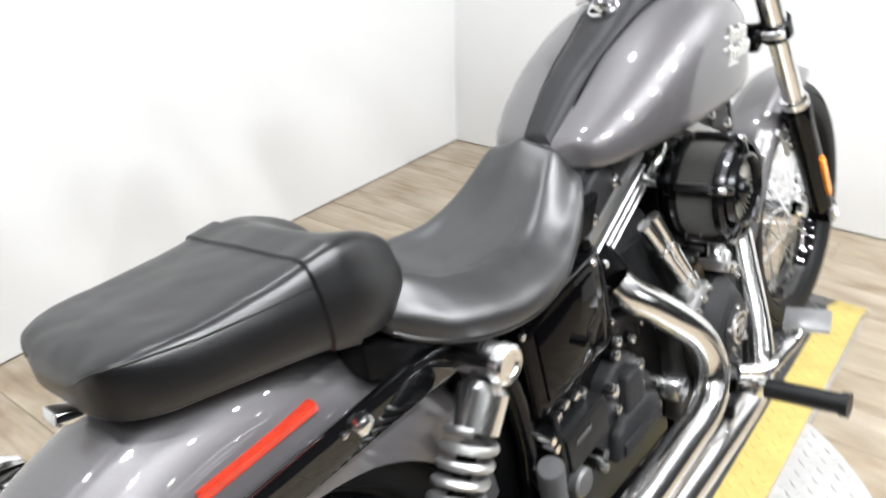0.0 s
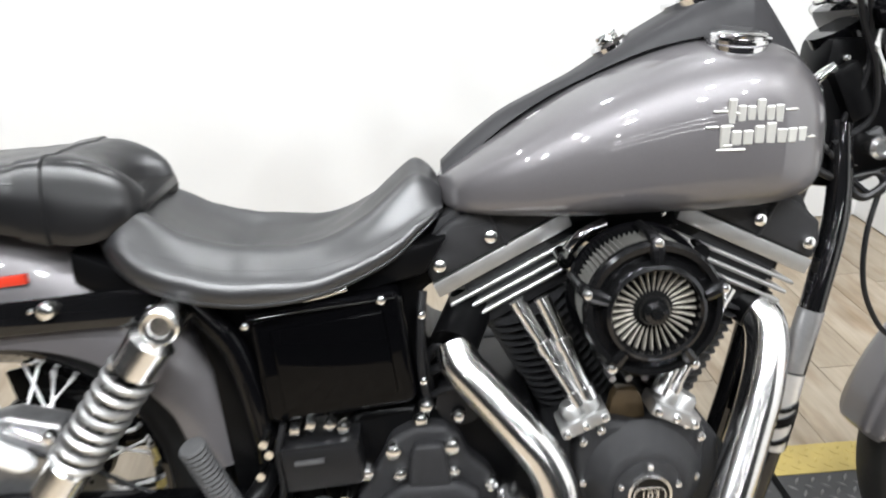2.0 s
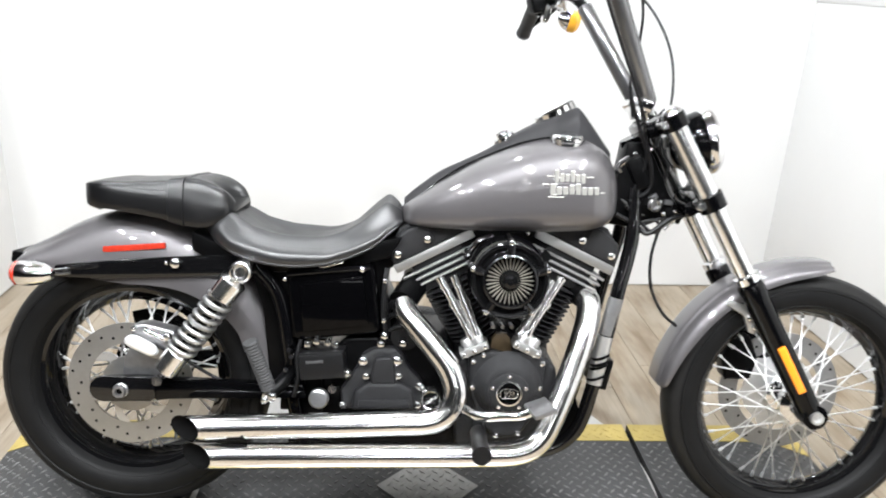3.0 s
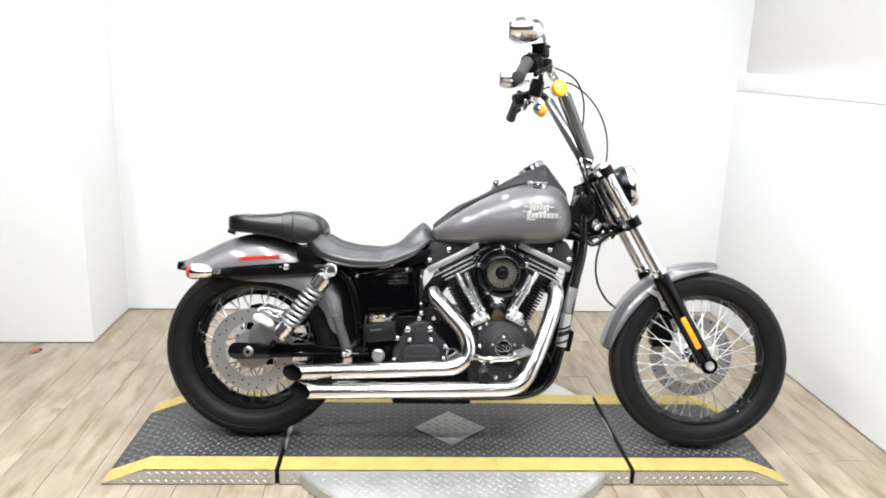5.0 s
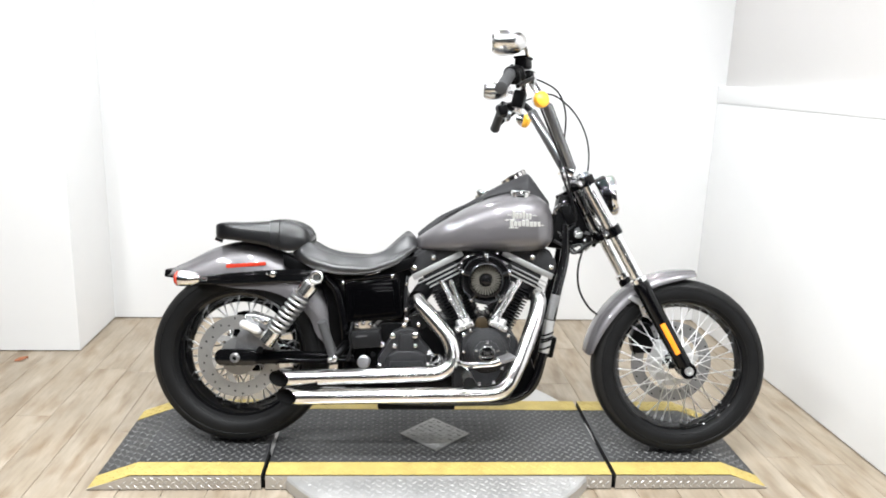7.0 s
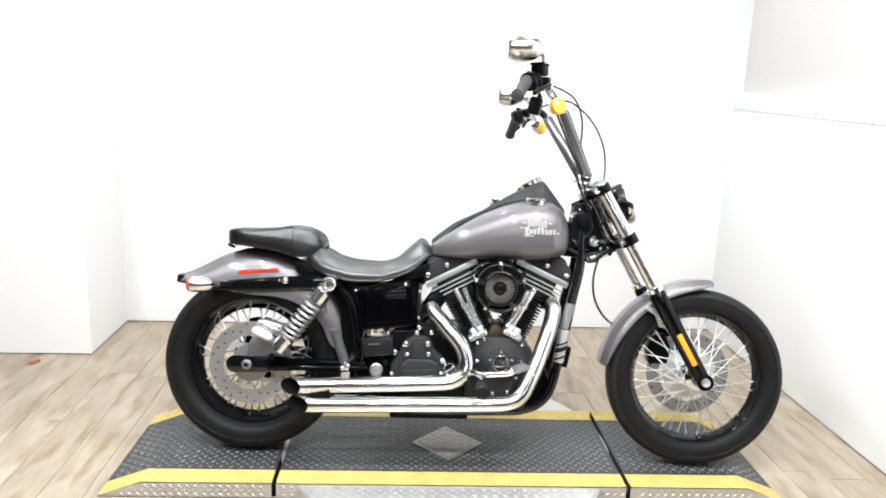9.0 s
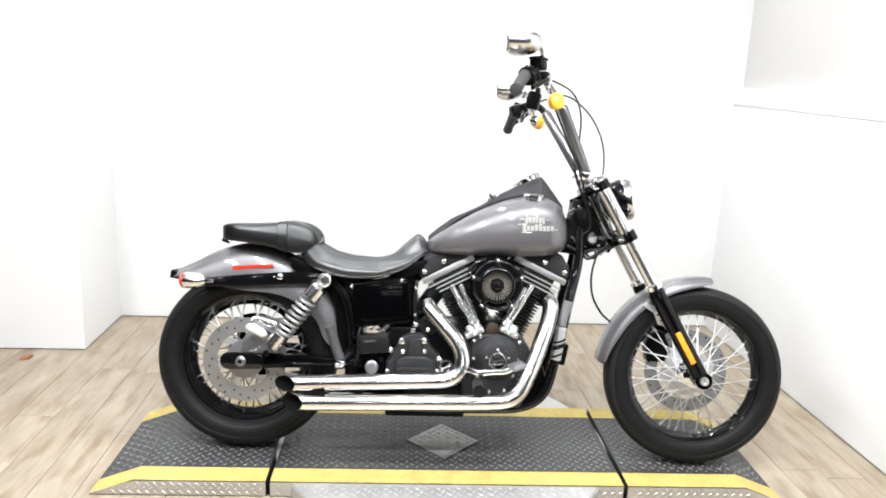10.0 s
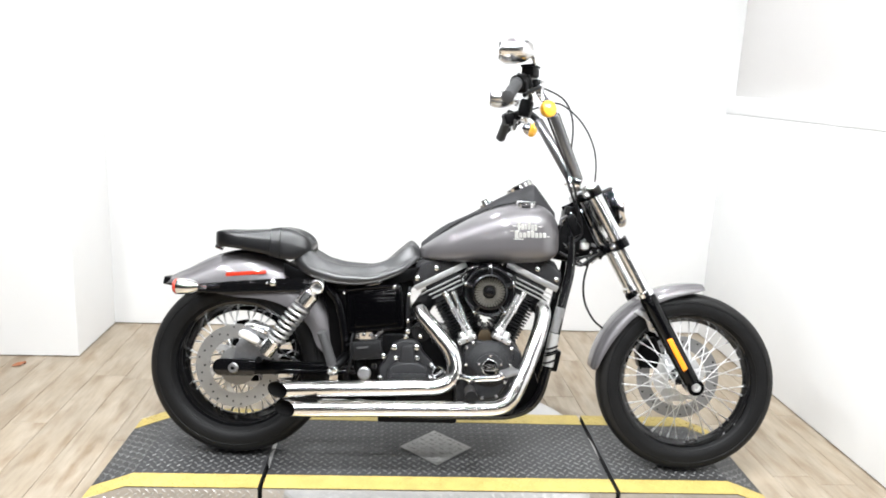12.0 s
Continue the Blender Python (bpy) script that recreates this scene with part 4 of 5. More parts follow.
def air_cleaner():
    at = lambda y: (AC.x, y, AC.z)
    bm = bmesh.new()
    lathe(bm, [(0, 0), (0.090, 0), (0.092, 0.006), (0.084, 0.022), (0.04, 0.03), (0, 0.03)], at(-0.142), "y", 48)
    body = part("air_cleaner", bm, GLOSS, bike, "round black open-turbine air cleaner")
    bm = bmesh.new()
    n = 150
    loop = [0.0815 if i % 2 else 0.0755 for i in range(n)]
    rings = [[(AC.x + r * math.cos(2 * math.pi * i / n), y, AC.z + r * math.sin(2 * math.pi * i / n)) for i, r in enumerate(loop)] for y in (-0.142, -0.208)]
    loft(bm, rings, cap=False)
    part("filter", bm, PLEAT, body, "grey pleated filter", 20)
    # outer front ring and inner ring
    bm = bmesh.new()
    lathe(bm, [(0.076, -0.012), (0.083, -0.013), (0.087, -0.007), (0.086, 0.004), (0.077, 0.004)], at(-0.208), "y", 64, True)
    lathe(bm, [(0.0535, -0.020), (0.0565, -0.024), (0.061, -0.022), (0.065, -0.013), (0.063, -0.004), (0.055, 0.0)], at(-0.206), "y", 64, True)
    lathe(bm, [(0.062, -0.003), (0.082, -0.003), (0.082, 0.002), (0.062, 0.002)], at(-0.207), "y", 64, True)
    part("front_ring", bm, GUNMETAL, body, "dark plated front ring")
    for i in range(5):
        a = radians(90 + 72 * i)
        c, s = math.cos(a), math.sin(a)
        bm = bmesh.new()
        sweep(bm, [(AC.x + r * c, y, AC.z + r * s) for r, y in ((0.060, -0.224), (0.072, -0.220), (0.085, -0.213), (0.090, -0.18), (0.090, -0.146))], [0.0075, 0.0095, 0.0095, 0.0065, 0.007], 10, 4)
        part("arm", bm, GUNMETAL, body, "dark plated arm")
        bolt(body, AC.x + 0.087 * c, -0.221, AC.z + 0.087 * s, 0.006)
    bm = bmesh.new()
    lathe(bm, [(0.020, 0.0), (0.060, 0.012), (0.062, 0.016), (0.0, 0.02)], at(-0.212), "y", 48)
    part("turbine_cup", bm, HOLE, body, "dark turbine cup")
    vb = block((0.036, 0.010, 0.0029), (0.036, 0, 0), 0.0011, (0, 0, -10), 1)
    vm = bpy.data.meshes.new("vane")
    vb.to_mesh(vm)
    vb.free()
    vm.materials.append(VANE)
    for i in range(32):
        share("vane", vm, body, Matrix.Translation(at(-0.208)) @ pose(0, 0, 0, 0, 360 * i / 32, 0))
    bm = bmesh.new()
    lathe(bm, [(0, -0.018), (0.006, -0.018), (0.008, -0.012), (0.015, -0.010), (0.0195, -0.004), (0.020, 0.01)], at(-0.216), "y", 32)
    part("hub", bm, GUNMETAL, body, "dark plated hub")


air_cleaner()
# breather bolts and intake behind the air cleaner
part("intake", block((0.10, 0.10, 0.08), (0.93, -0.05, 0.655), 0.02), SATIN, bike, "black intake body")
for x, z in ((0.845, 0.704), (1.025, 0.704)):
    part("breather_bolt", rod((x, -0.09, z), (x, -0.120, z), 0.0125), CHROME, bike, "chrome breather bolt")
part("breather_pipe", tube([(0.845, -0.10, 0.704), (0.87, -0.11, 0.735), (0.90, -0.10, 0.745)], 0.009), CHROME, bike, "chrome breather pipe")

# transmission, covers and boxes behind the engine
case("gearbox", [(0.50, 0.24), (0.50, 0.44), (0.56, 0.50), (0.80, 0.50), (0.83, 0.40), (0.83, 0.22), (0.56, 0.215)], -0.11, 0.13, SATIN, 0.012, None, "black gearbox housing")
tc = case("gearbox_cover", [(0.552, 0.330), (0.548, 0.375), (0.566, 0.400), (0.590, 0.440), (0.600, 0.464), (0.632, 0.480), (0.676, 0.480), (0.698, 0.462), (0.706, 0.436), (0.738, 0.405), (0.752, 0.37), (0.750, 0.328)], -0.160, -0.10, WRINKLE, 0.010, None, "black wrinkle gearbox side cover")
part("cover_step", prism([(0.575, 0.334), (0.585, 0.382), (0.616, 0.402), (0.690, 0.402), (0.720, 0.386), (0.730, 0.338)], -0.180, -0.155, 0.011, 3), WRINKLE, tc)
part("cover_pad", prism([(0.622, 0.398), (0.626, 0.440), (0.632, 0.462), (0.672, 0.463), (0.677, 0.440), (0.682, 0.398)], -0.178, -0.155, 0.008, 3), WRINKLE, tc)
part("cover_rib", prism([(0.592, 0.340), (0.596, 0.362), (0.712, 0.364), (0.716, 0.342)], -0.185, -0.176, 0.004), WRINKLE, tc)
tc.matrix_basis = pose(0, 0.022, 0)
for x, z, r in ((0.604, 0.452, 0.0115), (0.684, 0.454, 0.0115), (0.611, 0.414, 0.0095), (0.686, 0.416, 0.0095), (0.556, 0.343, 0.0095), (0.737, 0.392, 0.010), (0.733, 0.347, 0.009), (0.566, 0.420, 0.010), (0.644, 0.489, 0.009), (0.652, 0.509, 0.009), (0.696, 0.491, 0.008)):
    bolt(tc, x, -0.163 if z < 0.48 else -0.15, z, r)
    if z > 0.48:
        part("boss", rod((x, -0.10, z), (x, -0.149, z), r * 1.25), SATIN, tc)
bm = bmesh.new()
lathe(bm, [(0.0195, -0.009), (0.0225, -0.011), (0.0245, -0.005), (0.0245, 0.02), (0.0195, 0.02)], (0.764, -0.166, 0.369), "y", 32, True)
plug = part("filler_plug", bm, POLISHED, bike, "chrome-ringed filler plug")
bm = bmesh.new()
lathe(bm, [(0, -0.006), (0.020, -0.005), (0.020, 0.018)], (0.764, -0.166, 0.369), "y", 32)
part("plug_face", bm, GUNMETAL, plug, "dark metal plug face")
part("slot", block((0.034, 0.004, 0.006), (0.764, -0.1735, 0.369), 0.001, (0, -32, 0)), POLISHED, plug)
bm = bmesh.new()
lathe(bm, [(0, -0.006), (0.019, -0.0055), (0.0235, -0.002), (0.0235, 0.012), (0, 0.012)], (0.499, -0.143, 0.356), "y", 28)
part("dust_cap", bm, DULL, bike, "dull metal round cap")
part("cap_bolt", rod((0.534, -0.14, 0.388), (0.534, -0.165, 0.388), 0.010), CHROME, bike)
box = part("control_module", block((0.105, 0.07, 0.062), (0.508, -0.125, 0.440), 0.007, (0, -5, 0)), PLASTIC, bike, "black plastic control module")
part("module_rim", block((0.108, 0.05, 0.008), (0.506, -0.132, 0.470), 0.003, (0, -5, 0)), PLASTIC, box)
part("module_label", block((0.04, 0.002, 0.007), (0.492, -0.1612, 0.452), 0.0005, (0, -5, 0)), GRIP, box)
for i, (x, z) in enumerate(((0.472, 0.487), (0.494, 0.494), (0.520, 0.492), (0.538, 0.486))):
    part("hose_fitting", block((0.014, 0.02, 0.014), (x, -0.13, z), 0.003, (0, 20 * i, 0)), POLISHED, box)
for x, z in ((0.432, 0.478), (0.438, 0.462), (0.424, 0.43)):
    part("frame_bolt", rod((x, -0.12, z), (x, -0.155, z), 0.006), CHROME, bike)
part("hose", tube([(0.458, -0.14, 0.50), (0.450, -0.15, 0.46), (0.452, -0.15, 0.41), (0.440, -0.14, 0.36)], 0.005), PLASTIC, bike, "black rubber hose")

# added filler, so no bright floor shows through behind the gearbox
part("gap_filler", prism([(0.395, 0.305), (0.405, 0.43), (0.57, 0.43), (0.57, 0.25), (0.445, 0.25), (0.435, 0.305)], -0.09, 0.09, 0.008), SATIN, bike, "black filler that closes the gap behind the gearbox")
# added black block that darkens the opening behind the rear cylinder
part("mount_filler", prism([(0.60, 0.50), (0.60, 0.72), (0.70, 0.745), (0.70, 0.68), (0.655, 0.655), (0.650, 0.605), (0.665, 0.575), (0.70, 0.56), (0.70, 0.50)], -0.07, 0.09, 0.01), SATIN, bike, "black filler between the side box and the rear cylinder")
part("far_cover", prism([(0.50, 0.22), (0.50, 0.47), (0.62, 0.52), (0.80, 0.50), (1.00, 0.50), (1.08, 0.42), (1.09, 0.28), (1.0, 0.20)], 0.12, 0.20, 0.02, 3), WRINKLE, bike, "black primary cover")

# electrical box with a raised frame
bb = part("battery_box", prism([(0.424, 0.642), (0.432, 0.651), (0.614, 0.678), (0.626, 0.670), (0.641, 0.524), (0.632, 0.514), (0.446, 0.494), (0.435, 0.502)], -0.152, 0.10, 0.01, 3), BOXBLACK, bike, "gloss black side box under the seat")
part("box_panel", prism([(0.452, 0.632), (0.602, 0.653), (0.616, 0.534), (0.462, 0.516)], -0.156, -0.148, 0.005), BOXBLACK, bb)
part("box_lip", tube([(0.424, -0.15, 0.652), (0.50, -0.153, 0.661), (0.616, -0.15, 0.672)], 0.006, 10, 4), GLOSS, bb)
bb.matrix_basis = pose(0, 0.020, 0)
bolt(bb, 0.422, -0.156, 0.642, 0.005)
bolt(bb, 0.60, -0.156, 0.668, 0.006)
part("seat_plate", block((0.060, 0.008, 0.005), (0.528, -0.128, 0.676), 0.002, (0, -14, 0)), CHROME, bike, "small chrome plate at the seat edge")

# ---- frame ----
for s in (-1, 1):
    part("down_tube", tube([(1.246, s * 0.035, 0.86), (1.240, s * 0.06, 0.74), (1.208, s * 0.078, 0.604), (1.176, s * 0.08, 0.445), (1.160, s * 0.08, 0.370), (1.134, s * 0.08, 0.278), (1.094, s * 0.08, 0.229), (1.035, s * 0.082, 0.206), (0.95, s * 0.09, 0.202), (0.60, s * 0.10, 0.204), (0.42, s * 0.10, 0.235)], 0.0175, 14, 6), RIMBLACK, bike, "gloss black frame tube")
    part("rear_frame_tube", tube([(0.35, s * 0.11, 0.67), (0.40, s * 0.11, 0.60), (0.425, s * 0.11, 0.48), (0.43, s * 0.10, 0.36), (0.45, s * 0.10, 0.24)], 0.018, 14, 6), GLOSS, bike, "gloss black frame tube")
part("backbone", tube([(1.22, 0, 0.88), (1.0, 0, 0.80), (0.72, 0, 0.735), (0.45, 0, 0.66), (0.36, 0, 0.65)], 0.028, 14, 6), GLOSS, bike, "gloss black frame backbone")
part("tank_mount", block((0.46, 0.15, 0.06), (0.94, 0, 0.742), 0.01), SATIN, bike, "black tank underside mount")
part("steering_head", rod((1.328, 0, 0.815), (1.242, 0, 0.985), 0.036, 20), GLOSS, bike, "gloss black steering head")
part("neck_plate", prism([(1.17, 0.775), (1.19, 0.84), (1.214, 0.93), (1.220, 0.972), (1.270, 0.972), (1.314, 0.887), (1.332, 0.845), (1.375, 0.802), (1.315, 0.785), (1.25, 0.765)], -0.042, 0.042, 0.010), SATIN, bike, "black neck gusset")
# regulator and clamp on the front tube
part("tube_sleeve", tube([(1.207, -0.0785, 0.600), (1.196, -0.0795, 0.553), (1.186, -0.080, 0.508)], 0.0186, 16, 4), DULL, bike, "dull silver sleeve on the frame tube")
reg = part("tube_clamp", rod((1.185, -0.08, 0.505), (1.163, -0.082, 0.385), 0.0198), STEEL, bike, "dull metal sleeve on the frame tube")
for t in (0.42, 0.55, 0.62, 0.85):
    p = Vector((1.185, -0.08, 0.505)).lerp(Vector((1.163, -0.082, 0.385)), t)
    part("band", rod(p - Vector((-0.001, 0, 0.003)), p + Vector((-0.001, 0, 0.003)), 0.0235), SATIN, reg)
part("regulator", block((0.04, 0.12, 0.08), (1.19, 0, 0.40), 0.008, (0, 12, 0)), SATIN, bike, "black finned regulator")
part("oil_pan", block((0.29, 0.18, 0.036), (0.69, 0, 0.184), 0.012), SATIN, bike, "black oil pan")
part("lower_guard", prism([(1.05, 0.19), (1.10, 0.22), (1.14, 0.30), (1.12, 0.36), (1.05, 0.33), (1.0, 0.22)], -0.05, 0.05, 0.008), SATIN, bike, "black lower engine mount")


# ---- swingarm, shocks, caliper ----
for s in (-1, 1):
    sa = part("swingarm", prism([(-0.036, 0.353), (-0.029, 0.393), (0.06, 0.397), (0.20, 0.392), (0.46, 0.384), (0.47, 0.350), (0.20, 0.344), (0.04, 0.338), (-0.029, 0.338)], s * 0.100, s * 0.128, 0.007), GLOSS, bike, "gloss black swingarm")
    part("axle_plate", prism([(-0.012 + 0.031 * math.cos(radians(q)), 0.367 + 0.031 * math.sin(radians(q))) for q in range(90, 271, 20)] + [(0.100, 0.338), (0.112, 0.350), (0.112, 0.386), (0.100, 0.397)], s * 0.126, s * 0.132, 0.003), RIMBLACK, sa)
    bm = bmesh.new()
    lathe(bm, [(0, -0.008), (0.007, -0.008), (0.0085, -0.016), (0.014, -0.016), (0.0155, -0.006), (0.018, -0.004), (0.018, 0.004)], (RW[0], s * 0.132, RW[2] + 0.004), (0, 1 if s < 0 else -1, 0), 20)
    part("axle_nut", bm, DULL, sa, "bare metal axle nut")
    bm = bmesh.new()
    lathe(bm, [(0, -0.0095), (0.0072, -0.0095), (0.0072, -0.006)], (RW[0], s * 0.132, RW[2] + 0.004), (0, 1 if s < 0 else -1, 0), 16)
    part("axle_bore", bm, HOLE, sa)
part("axle", rod((RW[0], -0.13, RW[2] + 0.004), (RW[0], 0.13, RW[2] + 0.004), 0.013), STEEL, bike)


def shock(s):
    a, b = Vector((0.332, s * 0.162, 0.666)), Vector((0.132, s * 0.160, 0.404))
    d = (b - a).normalized()
    L = (b - a).length
    q = lambda f: a + d * (L * f)
    bm = bmesh.new()
    sweep(bm, [q(0.075), q(0.10), q(0.105), q(0.245), q(0.25)], [0.020, 0.029, 0.031, 0.031, 0.026], 24)
    body = part("shock_absorber", bm, POLISHED, bike, "chrome rear shock absorber with coil spring")
    bm = bmesh.new()
    turns, n = 8.5, 170
    e = d.orthogonal().normalized()
    g = d.cross(e)
    pts = []
    for i in range(n + 1):
        f = 0.25 + 0.50 * i / n
        w = 2 * math.pi * turns * i / n
        pts.append(q(f) + (e * math.cos(w) + g * math.sin(w)) * 0.0290)
    sweep(bm, pts, 0.0060, 8)
    part("coil_spring", bm, ALLOY, body, "chrome coil spring")
    part("damper_rod", rod(q(0.3), q(0.76), 0.012), SATIN, body)
    bm = bmesh.new()
    sweep(bm, [q(0.735), q(0.75), q(0.755), q(0.91), q(0.925)], [0.026, 0.030, 0.030, 0.029, 0.020], 24)
    part("lower_cover", bm, POLISHED, body, "chrome lower cover")
    out = Vector((0, s, 0))
    part("upper_mount", rod(a - out * 0.06, a + out * 0.016, 0.0235, 24), CHROME, body, "chrome mount")
    bm = bmesh.new()
    lathe(bm, [(0, 0.008), (0.012, 0.008), (0.014, 0.011), (0.020, 0.012), (0.024, 0.009), (0.0255, 0.003), (0.0255, -0.004)], a + out * 0.018, out, 28)
    part("cap_nut", bm, POLISHED, body, "chrome cap nut")
    part("lower_mount", rod(b - out * 0.05, b + out * 0.014, 0.012, 16), CHROME, body)


shock(-1)
shock(1)
cal = part("rear_caliper", prism([(0.040, 0.500), (0.045, 0.524), (0.075, 0.528), (0.140, 0.512), (0.150, 0.480), (0.125, 0.45), (0.09, 0.44), (0.06, 0.46)], -0.132, -0.085, 0.008, 3), DULL, bike, "dark grey brake caliper with polished cover")
bm = bmesh.new()
sweep(bm, [(0.036, -0.142, 0.490), (0.050, -0.148, 0.491), (0.075, -0.150, 0.480), (0.093, -0.148, 0.470), (0.102, -0.140, 0.462)], [0.009, 0.0155, 0.0155, 0.0145, 0.008], 16, 5)
part("caliper_cover", bm, SPOKE, cal, "bright polished caliper cover")
part("banjo", rod((0.075, -0.138, 0.516), (0.125, -0.138, 0.492), 0.006), CHROME, cal)
bolt(cal, 0.128, -0.136, 0.500, 0.010)
bolt(cal, 0.050, -0.135, 0.517, 0.006)
bolt(cal, 0.138, -0.134, 0.478, 0.006)
cal.matrix_basis = pose(0.020, 0, 0)
part("caliper_bracket", prism([(0.02, 0.38), (0.03, 0.44), (0.05, 0.47), (0.12, 0.46), (0.13, 0.40), (0.10, 0.38)], -0.098, -0.082, 0.005), DULL, bike, "dull metal caliper bracket")
part("brake_hose", tube([(0.115, -0.14, 0.482), (0.18, -0.12, 0.44), (0.235, -0.11, 0.40), (0.28, -0.11, 0.38)], 0.004), PLASTIC, bike, "black brake hose")
# belt drive on the far side: pulley, belt and its guard
bm = bmesh.new()
lathe(bm, [(0.03, -0.006), (0.088, -0.006), (0.098, -0.012), (0.100, 0.012), (0.088, 0.008), (0.03, 0.006)], (RW[0], 0.086, RW[2]), "y", 48)
pulley = part("belt_pulley", bm, SATIN, bike, "black belt pulley")
bm = bmesh.new()
for z0, z1 in ((RW[2] + 0.101, 0.425), (RW[2] - 0.101, 0.330)):
    merge(bm, prism([(RW[0], z0), (RW[0], z0 + 0.008), (0.60, z1 + 0.008), (0.60, z1)], 0.074, 0.098, 0.002))
part("drive_belt", bm, RUBBER, pulley, "black drive belt")
guard = [(RW[0] + 0.150 * math.cos(radians(q)), RW[2] + 0.150 * math.sin(radians(q))) for q in range(110, 20, -15)]
part("belt_guard", prism(guard + [(0.40, 0.46), (0.40, 0.43), (0.16, 0.452), (0.06, 0.456), (-0.01, 0.452)], 0.078, 0.084, 0.002), SATIN, bike, "black belt guard")
part("belt_guard", prism([(RW[0] + 0.10, 0.43), (RW[0] + 0.150, 0.47), (0.30, 0.47), (0.36, 0.60), (0.40, 0.56), (0.42, 0.43)], 0.060, 0.066, 0.003), SATIN, bike, "black inner guard ahead of the wheel")
# pillion peg folded up: ribbed rubber
bm = bmesh.new()
pts, rads = [], []
for i in range(35):
    f = i / 34
    pts.append((0.355 + 0.034 * f, -0.205 + 0.030 * f, 0.512 - 0.120 * f))
    rads.append(0.0182 if i % 2 else 0.0158)
sweep(bm, pts, rads, 16)
peg = part("pillion_peg", bm, GRIP, bike, "folded ribbed rubber passenger peg")
part("peg_mount", block((0.032, 0.03, 0.024), (0.392, -0.172, 0.376), 0.005, (0, 35, 0)), POLISHED, peg, "chrome peg mount")
bolt(peg, 0.402, -0.188, 0.378, 0.009)
bolt(peg, 0.382, -0.188, 0.368, 0.008)
part("peg_bracket", tube([(0.392, -0.175, 0.378), (0.418, -0.15, 0.402), (0.435, -0.11, 0.42)], 0.016), SATIN, bike, "black peg bracket")


# ---- exhaust ----
def exhaust(name, pts, r, end):
    bm = bmesh.new()
    path = spline(pts, 8)
    path.append(np.array(end))
    rings = sweep(bm, [tuple(p) for p in path], r, 24, 0, cap=False, slash=0.040)
    pipe = part(name, bm, PIPE, bike, "long polished chrome exhaust pipe with slash-cut end", 50)
    bm = bmesh.new()
    inner = [[Vector(end) + (v - Vector(end)) * 0.94 for v in rings[-1]]]
    deep = [[Vector((end[0] + 0.14, v.y, v.z)) for v in inner[0]]]
    loft(bm, inner + deep, cap=False)
    bm.faces.new([v for v in bm.verts][24:48])
    loft(bm, [rings[-1], inner[0]], cap=False)
    part("bore", bm, HOLE, pipe, "pipe opening blackened for its inner shade")
    return pipe


p1 = exhaust("exhaust_pipe", [(0.694, -0.112, 0.588), (0.703, -0.130, 0.566), (0.730, -0.150, 0.538), (0.772, -0.175, 0.492), (0.806, -0.190, 0.447), (0.820, -0.200, 0.400), (0.808, -0.206, 0.358), (0.765, -0.210, 0.331), (0.68, -0.212, 0.326), (0.558, -0.214, 0.321), (0.40, -0.214, 0.316), (0.26, -0.215, 0.311)], 0.0285, (0.206, -0.215, 0.309))
part("port_collar", rod((0.722, -0.05, 0.622), (0.692, -0.112, 0.586), 0.0335, 20), SATIN, p1, "black port collar")
p2 = exhaust("exhaust_pipe", [(1.128, -0.060, 0.606), (1.138, -0.080, 0.588), (1.136, -0.100, 0.558), (1.121, -0.126, 0.512), (1.095, -0.150, 0.444), (1.070, -0.172, 0.387), (1.043, -0.192, 0.332), (1.016, -0.205, 0.288), (0.972, -0.215, 0.264), (0.884, -0.22, 0.258), (0.60, -0.222, 0.253), (0.30, -0.224, 0.248)], 0.029, (0.234, -0.224, 0.247))
part("port_collar", rod((1.106, -0.03, 0.622), (1.132, -0.068, 0.600), 0.0325, 20), SATIN, p2, "black port collar")
part("exhaust_bracket", prism([(0.30, 0.27), (0.62, 0.27), (0.62, 0.31), (0.34, 0.30)], -0.175, -0.165, 0.003), SATIN, bike, "black exhaust bracket")

# brake pedal and rider peg
pd = part("brake_pedal", tube([(0.84, -0.24, 0.375), (0.87, -0.275, 0.372), (0.92, -0.285, 0.378), (0.960, -0.29, 0.382), (0.985, -0.292, 0.394)], 0.011), CHROME, bike, "chrome brake pedal")
part("pedal_pad", block((0.052, 0.075, 0.012), (1.000, -0.298, 0.402), 0.005, (0, -16, 12)), DULL, pd, "ribbed pedal pad")
pg = part("rider_peg", rod((0.868, -0.275, 0.335), (0.868, -0.398, 0.338), 0.0175, 20), PLASTIC, bike, "black rubber foot peg")
part("peg_end", rod((0.868, -0.390, 0.338), (0.868, -0.402, 0.338), 0.0205, 20), PLASTIC, pg)
part("peg_joint", block((0.026, 0.05, 0.026), (0.868, -0.25, 0.332), 0.006), CHROME, pg, "chrome peg joint")
part("peg_arm", tube([(0.868, -0.24, 0.33), (0.88, -0.17, 0.30), (0.90, -0.12, 0.28)], 0.014), SATIN, bike, "black peg support")

